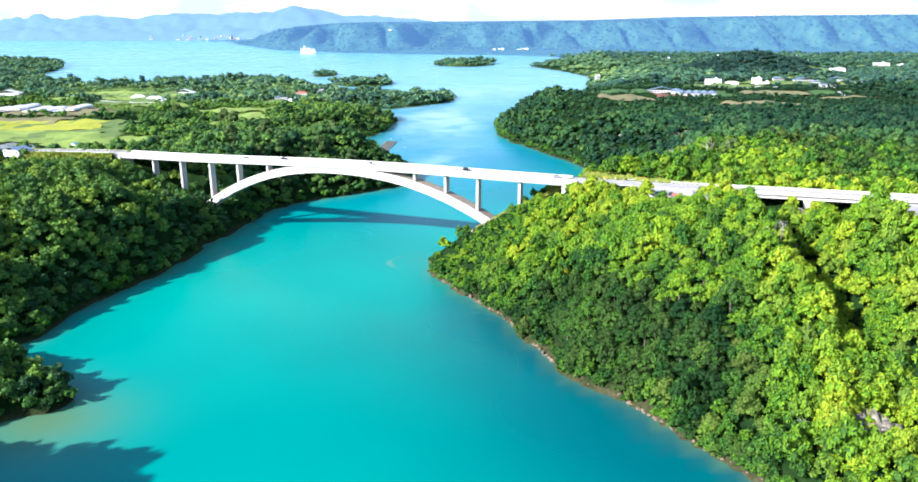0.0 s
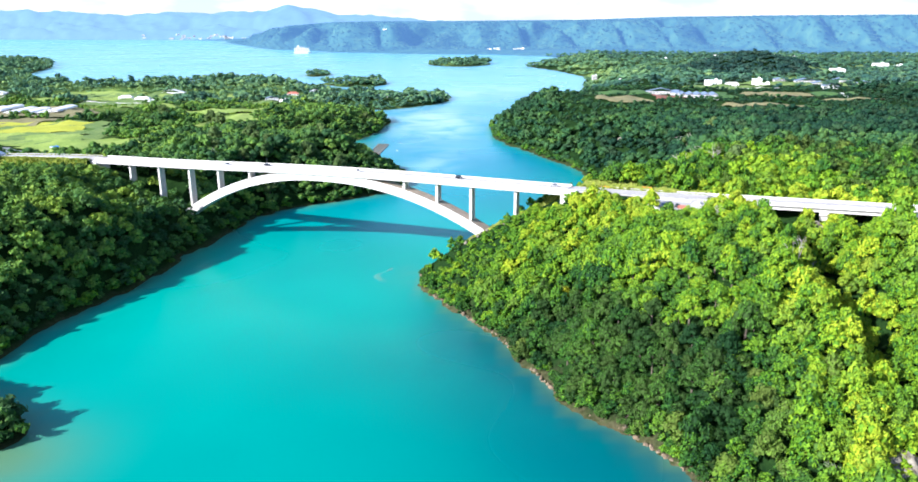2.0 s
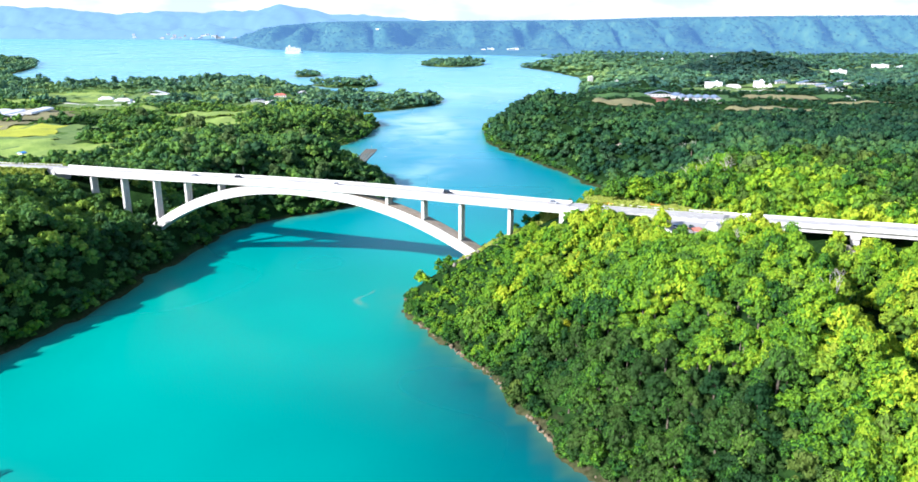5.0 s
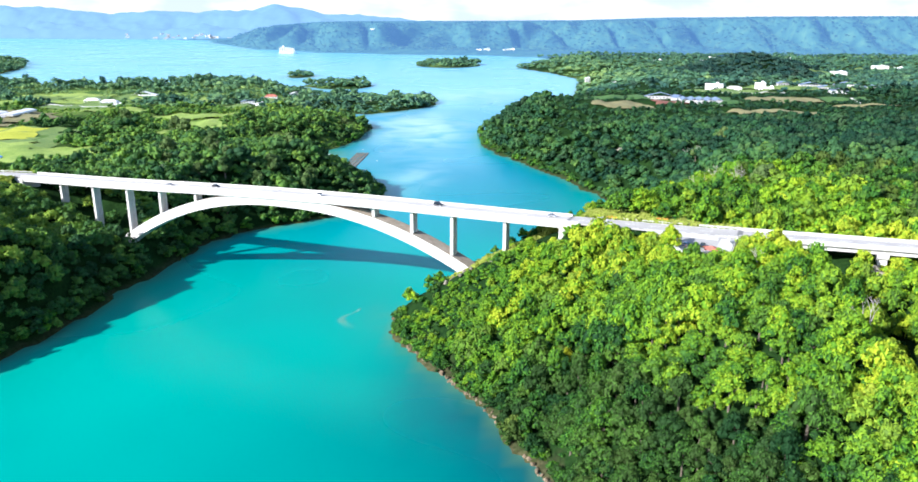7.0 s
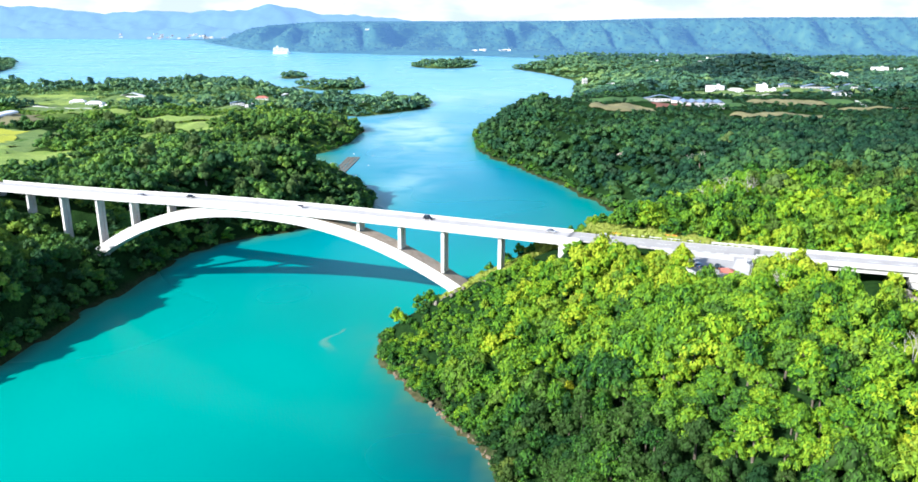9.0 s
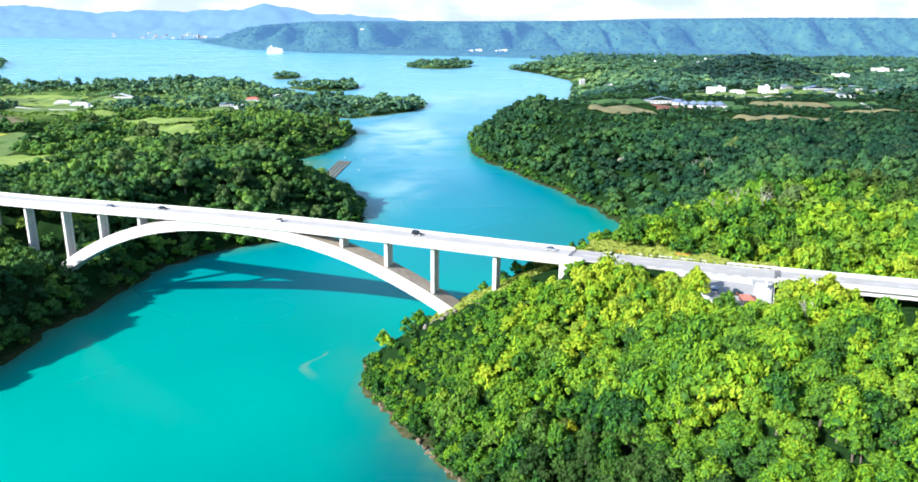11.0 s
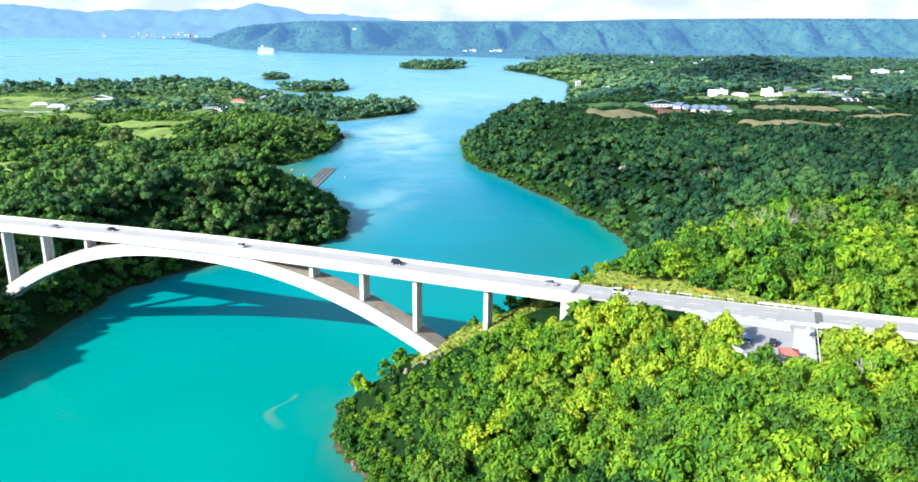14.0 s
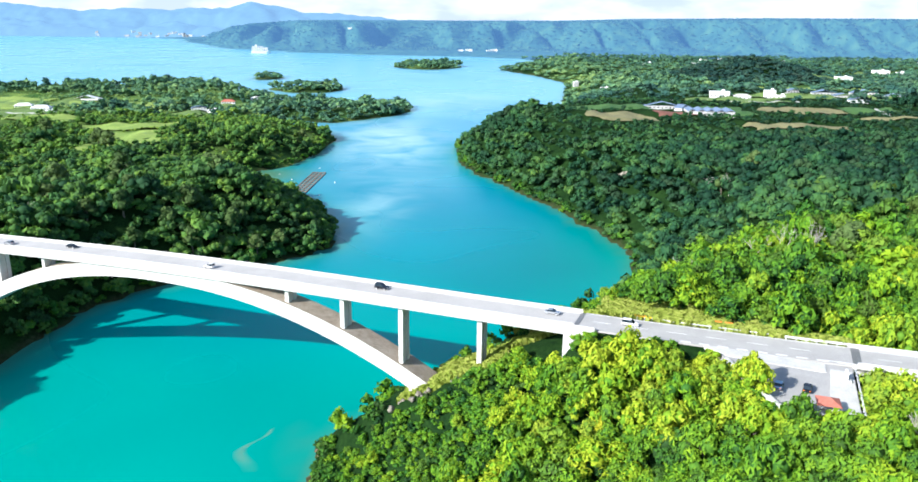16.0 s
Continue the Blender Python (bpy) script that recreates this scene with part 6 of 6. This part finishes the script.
# ---- dead trees, odd trees ----
def dead_tree(m, seed, tall=8.0):
    r = random.Random(seed)
    t = thing("dead_tree", "bleached bare dead tree standing in green forest", "tree", m, "dead trees")
    bm = bmesh.new()

    def limb(p0, p1, r0, r1):
        ax = (p1 - p0).normalized()
        u = ax.orthogonal().normalized()
        v = ax.cross(u)
        a = [[bm.verts.new(p + (u * math.cos(k * 1.2566) + v * math.sin(k * 1.2566)) * q) for k in range(5)] for p, q in ((p0, r0), (p1, r1))]
        for k in range(5):
            bm.faces.new((a[0][k], a[0][(k + 1) % 5], a[1][(k + 1) % 5], a[1][k]))

    def grow(p, d, length, rad, level):
        q = p + d * length
        limb(p, q, rad * 0.6, rad * 0.38)
        if level:
            for _ in range(3):
                nd = (d + Vector((r.uniform(-1, 1), r.uniform(-1, 1), r.uniform(-0.1, 0.5))) * 0.85).normalized()
                grow(q, nd, length * r.uniform(0.55, 0.8), rad * 0.6, level - 1)

    grow(Vector((0, 0, -1)), Vector((r.uniform(-0.1, 0.1), r.uniform(-0.1, 0.1), 1)).normalized(), tall * 0.45, 0.30, 3)
    part("bare_trunk", bm, M_DEAD, t)
    return t


for k, (x, y, h) in enumerate(((116, 331, 14), (104, 305, 11), (92, 222, 8), (66, 468, 11), (72, 474, 10), (90, 470, 11), (98, 466, 12), (108, 462, 13), (110, 470, 12), (131, 672, 13), (138, 660, 12), (120, 250, 9), (-228, 560, 12), (86, 350, 9))):
    dead_tree(place(x, y, 40 * k), 50 + k, h * 1.1)

M_LEAF_BROWN = foliage("dull_casuarina_needles", [(0.036, 0.072, 0.020), (0.064, 0.115, 0.032), (0.11, 0.165, 0.050)], grain=0.9, own=0.6)
M_LEAF_YELLOW = foliage("yellow_leaves", [(0.22, 0.27, 0.01), (0.32, 0.35, 0.012), (0.42, 0.42, 0.02)], grain=0.9, own=0.6)
brown_mesh = [arrays("crown", *crown_arrays(400 + k, 6, 190, 0.42, 2.6, 9.5, 1.3)[:2], [M_LEAF_BROWN], tint=crown_arrays(400 + k, 6, 190, 0.42, 2.6, 9.5, 1.3)[2] + 0.2) for k in range(3)]
yellow_mesh = arrays("crown", *FINE_P[0][:2], [M_LEAF_YELLOW], tint=FINE_P[0][2] + 0.25)
for k, (x, y, sz) in enumerate(((122, 474, 1.2), (127, 478, 1.1), (136, 668, 1.2), (-150, 612, 1.4), (-165, 606, 1.5), (-180, 612, 1.3), (-135, 622, 1.4), (-200, 602, 1.5), (-214, 590, 1.3), (-176, 632, 1.5), (-150, 640, 1.4),
                               (-125, 634, 1.3), (-205, 622, 1.4), (-240, 600, 1.3), (-190, 590, 1.2), (160, 690, 1.3), (-260, 640, 1.4), (-222, 640, 1.3), (-253, 632, 1.9), (-238, 680, 2.0), (-174, 628, 1.9), (-246, 690, 1.8), (-191, 576, 1.7), (-204, 1000, 1.4), (-362, 883, 1.9), (-455, 956, 1.8), (-179, 688, 1.7), (-211, 756, 1.6), (-340, 861, 1.9), (-448, 948, 1.7), (-150, 628, 1.7))):
    t = thing("casuarina_tree", "tall feathery casuarina tree with dull olive needles", "tree", place(x, y, 47 * k) @ Matrix.Diagonal((sz * 1.45, sz * 1.45, sz * 1.2, 1)), "casuarina trees")
    c = new("crown", brown_mesh[k % 3])
    c.parent = t
    c = new("trunk", trunk_meshes[k % 4])
    c.parent = t
for k, (x, y, sz) in enumerate(((38, 346, 1.35), (43, 338, 1.2), (21, 344, 1.0), (29, 380, 0.9), (60, 346, 1.1), (67, 338, 0.9), (17, 364, 0.9))):
    t = thing("yellowing_tree", "broadleaf tree with bright yellow foliage in green forest", "tree", place(x, y, 63 * k) @ Matrix.Diagonal((sz, sz, sz * 1.1, 1)), "yellow trees")
    c = new("crown", yellow_mesh)
    c.parent = t
    c = new("trunk", trunk_meshes[k % 4])
    c.parent = t


# ---- rocks ----
def boulders(name, spots, seed, mat, label):
    r = np.random.RandomState(seed)
    ico = bmesh.new()
    bmesh.ops.create_icosphere(ico, subdivisions=2, radius=1.0)
    iv = np.array([v.co[:] for v in ico.verts])
    it = np.array([[v.index for v in f.verts] for f in ico.faces])
    ico.free()
    V, T = [], []
    for k, (x, y, z, q) in enumerate(spots):
        j = 1 + 0.22 * np.sin(iv @ r.normal(size=3) * 3 + r.uniform(0, 6)) + r.uniform(-0.22, 0.22, len(iv))
        V.append(iv * j[:, None] * q * r.uniform(0.7, 1.3, 3) + np.array([x, y, z]))
        T.append(it + k * len(iv))
    ob = new(name, arrays(name, np.concatenate(V), np.concatenate(T), [mat]))
    return tagged(ob, label, "rocks", kind="stuff")


r = np.random.RandomState(77)
spots = []
for a, c in zip(RIGHT_SHORE[3:18], RIGHT_SHORE[4:19]):
    n = int(math.hypot(c[0] - a[0], c[1] - a[1]) / 1.6)
    for t in np.linspace(0, 1, n, endpoint=False):
        spots.append((a[0] + (c[0] - a[0]) * t + r.uniform(-1.2, 0.8), a[1] + (c[1] - a[1]) * t + r.uniform(-1.0, 1.0), r.uniform(-0.2, 0.5), r.uniform(0.35, 1.1)))
boulders("shore_rocks", spots, 78, M_SHORE, "tan limestone rocks along the waterline")
spots = [(x, y, drop(x, y) - 0.1, q) for x, y, q in ((r.normal(112, 5.0), r.normal(221, 4.0), r.uniform(0.8, 2.8)) for _ in range(56))]
boulders("rock_outcrop", spots, 79, M_ROCK, "pale limestone crag breaking through the forest")
sx, sy = r.normal(111, 8.0, 150), r.normal(220, 7.0, 150)
wood("shrubs", sx, sy, ground_z(sx, sy)[0] + 0.4, r.uniform(0.22, 0.5, 150), MID_P, 83, M_LEAF, "dry yellow-green shrubs among pale crags", r.uniform(0.55, 1.0, 150))
spots = [(x, y, drop(x, y) + 1.0, q) for x, y, q in ((r.normal(92, 2.2), r.normal(766, 3.0), r.uniform(0.8, 2.0)) for _ in range(24))]
boulders("rock_outcrop", spots, 80, M_ROCK, "small pale limestone cliff in dark forest")
spots = [(r.normal(-203, 1.6), r.normal(500, 2.0), r.uniform(0.0, 0.8), r.uniform(0.6, 1.5)) for _ in range(12)]
boulders("rubble", spots, 84, M_CONCRETE, "pale rubble on the shaded shore below the bridge")
spots = [(x, y, drop(x, y) + 0.6, q) for x, y, q in ((r.normal(131, 2.6), r.normal(362, 2.2), r.uniform(0.6, 1.7)) for _ in range(26))]
boulders("rock_outcrop", spots, 82, M_ROCK, "pale limestone bank below the viaduct pier")
spots = []
for _ in range(80):
    s, w = r.uniform(202, 227), r.uniform(-12, 12)
    p = AXIS_P + AXIS_D * s + AXIS_N * w
    spots.append((p.x, p.y, drop(p.x, p.y) + 0.2, r.uniform(0.3, 1.0)))
boulders("rubble", spots, 81, M_ROCK, "pale rubble round the arch foot")

# ---- tall grass on the verges ----
def grass_patch(spots, seed, mat, label, high=1.6):
    r = np.random.RandomState(seed)
    V, T, C = [], [], []
    n0 = 0
    for x, y, z in spots:
        for _ in range(5):
            a, l, h = r.uniform(0, math.tau), r.uniform(0.5, 1.1), high * r.uniform(0.6, 1.2)
            ox, oy = r.uniform(-0.7, 0.7, 2)
            dx, dy = math.cos(a) * 0.45, math.sin(a) * 0.45
            V += [(x + ox - dx, y + oy - dy, z - 0.2), (x + ox + dx, y + oy + dy, z - 0.2), (x + ox + dx * 1.6 - dy * l, y + oy + dy * 1.6 + dx * l, z + h), (x + ox - dx * 1.6 - dy * l, y + oy - dy * 1.6 + dx * l, z + h)]
            T += [(n0, n0 + 1, n0 + 2), (n0, n0 + 2, n0 + 3)]
            C += [r.uniform(0.2, 0.9)] * 4
            n0 += 4
    ob = new("tall_grass", arrays("tall_grass", V, T, [mat], tint=np.array(C)))
    return tagged(ob, label, "grass", kind="stuff")


M_REEDS = foliage("tall_grass", [(0.16, 0.22, 0.03), (0.26, 0.32, 0.05), (0.36, 0.38, 0.10)], grain=0.8)
def verge_spots(n, s0, s1, w0, w1, both=False):
    s, w = r.uniform(s0, s1, n), r.uniform(w0, w1, n)
    if both:
        w = np.where(r.uniform(size=n) < 0.5, -w, w) + 3
    x, y = AXIS_P.x + AXIS_D.x * s + AXIS_N.x * w, AXIS_P.y + AXIS_D.y * s + AXIS_N.y * w
    z, d = ground_z(x, y)
    return [(a, b, c) for a, b, c, e in zip(x, y, z, d) if e > 2]


grass_patch(verge_spots(5600, 232, 306, 9.8, 24) + verge_spots(1500, 300, 324, 9.8, 20) + verge_spots(1200, 202, 232, -7, 14), 91, M_REEDS, "sunlit tall yellow-green grass on the road verge")
grass_patch(verge_spots(2600, -300, -80, 6.5, 14, True), 92, M_REEDS, "tall green grass on the embankment verge", 1.2)
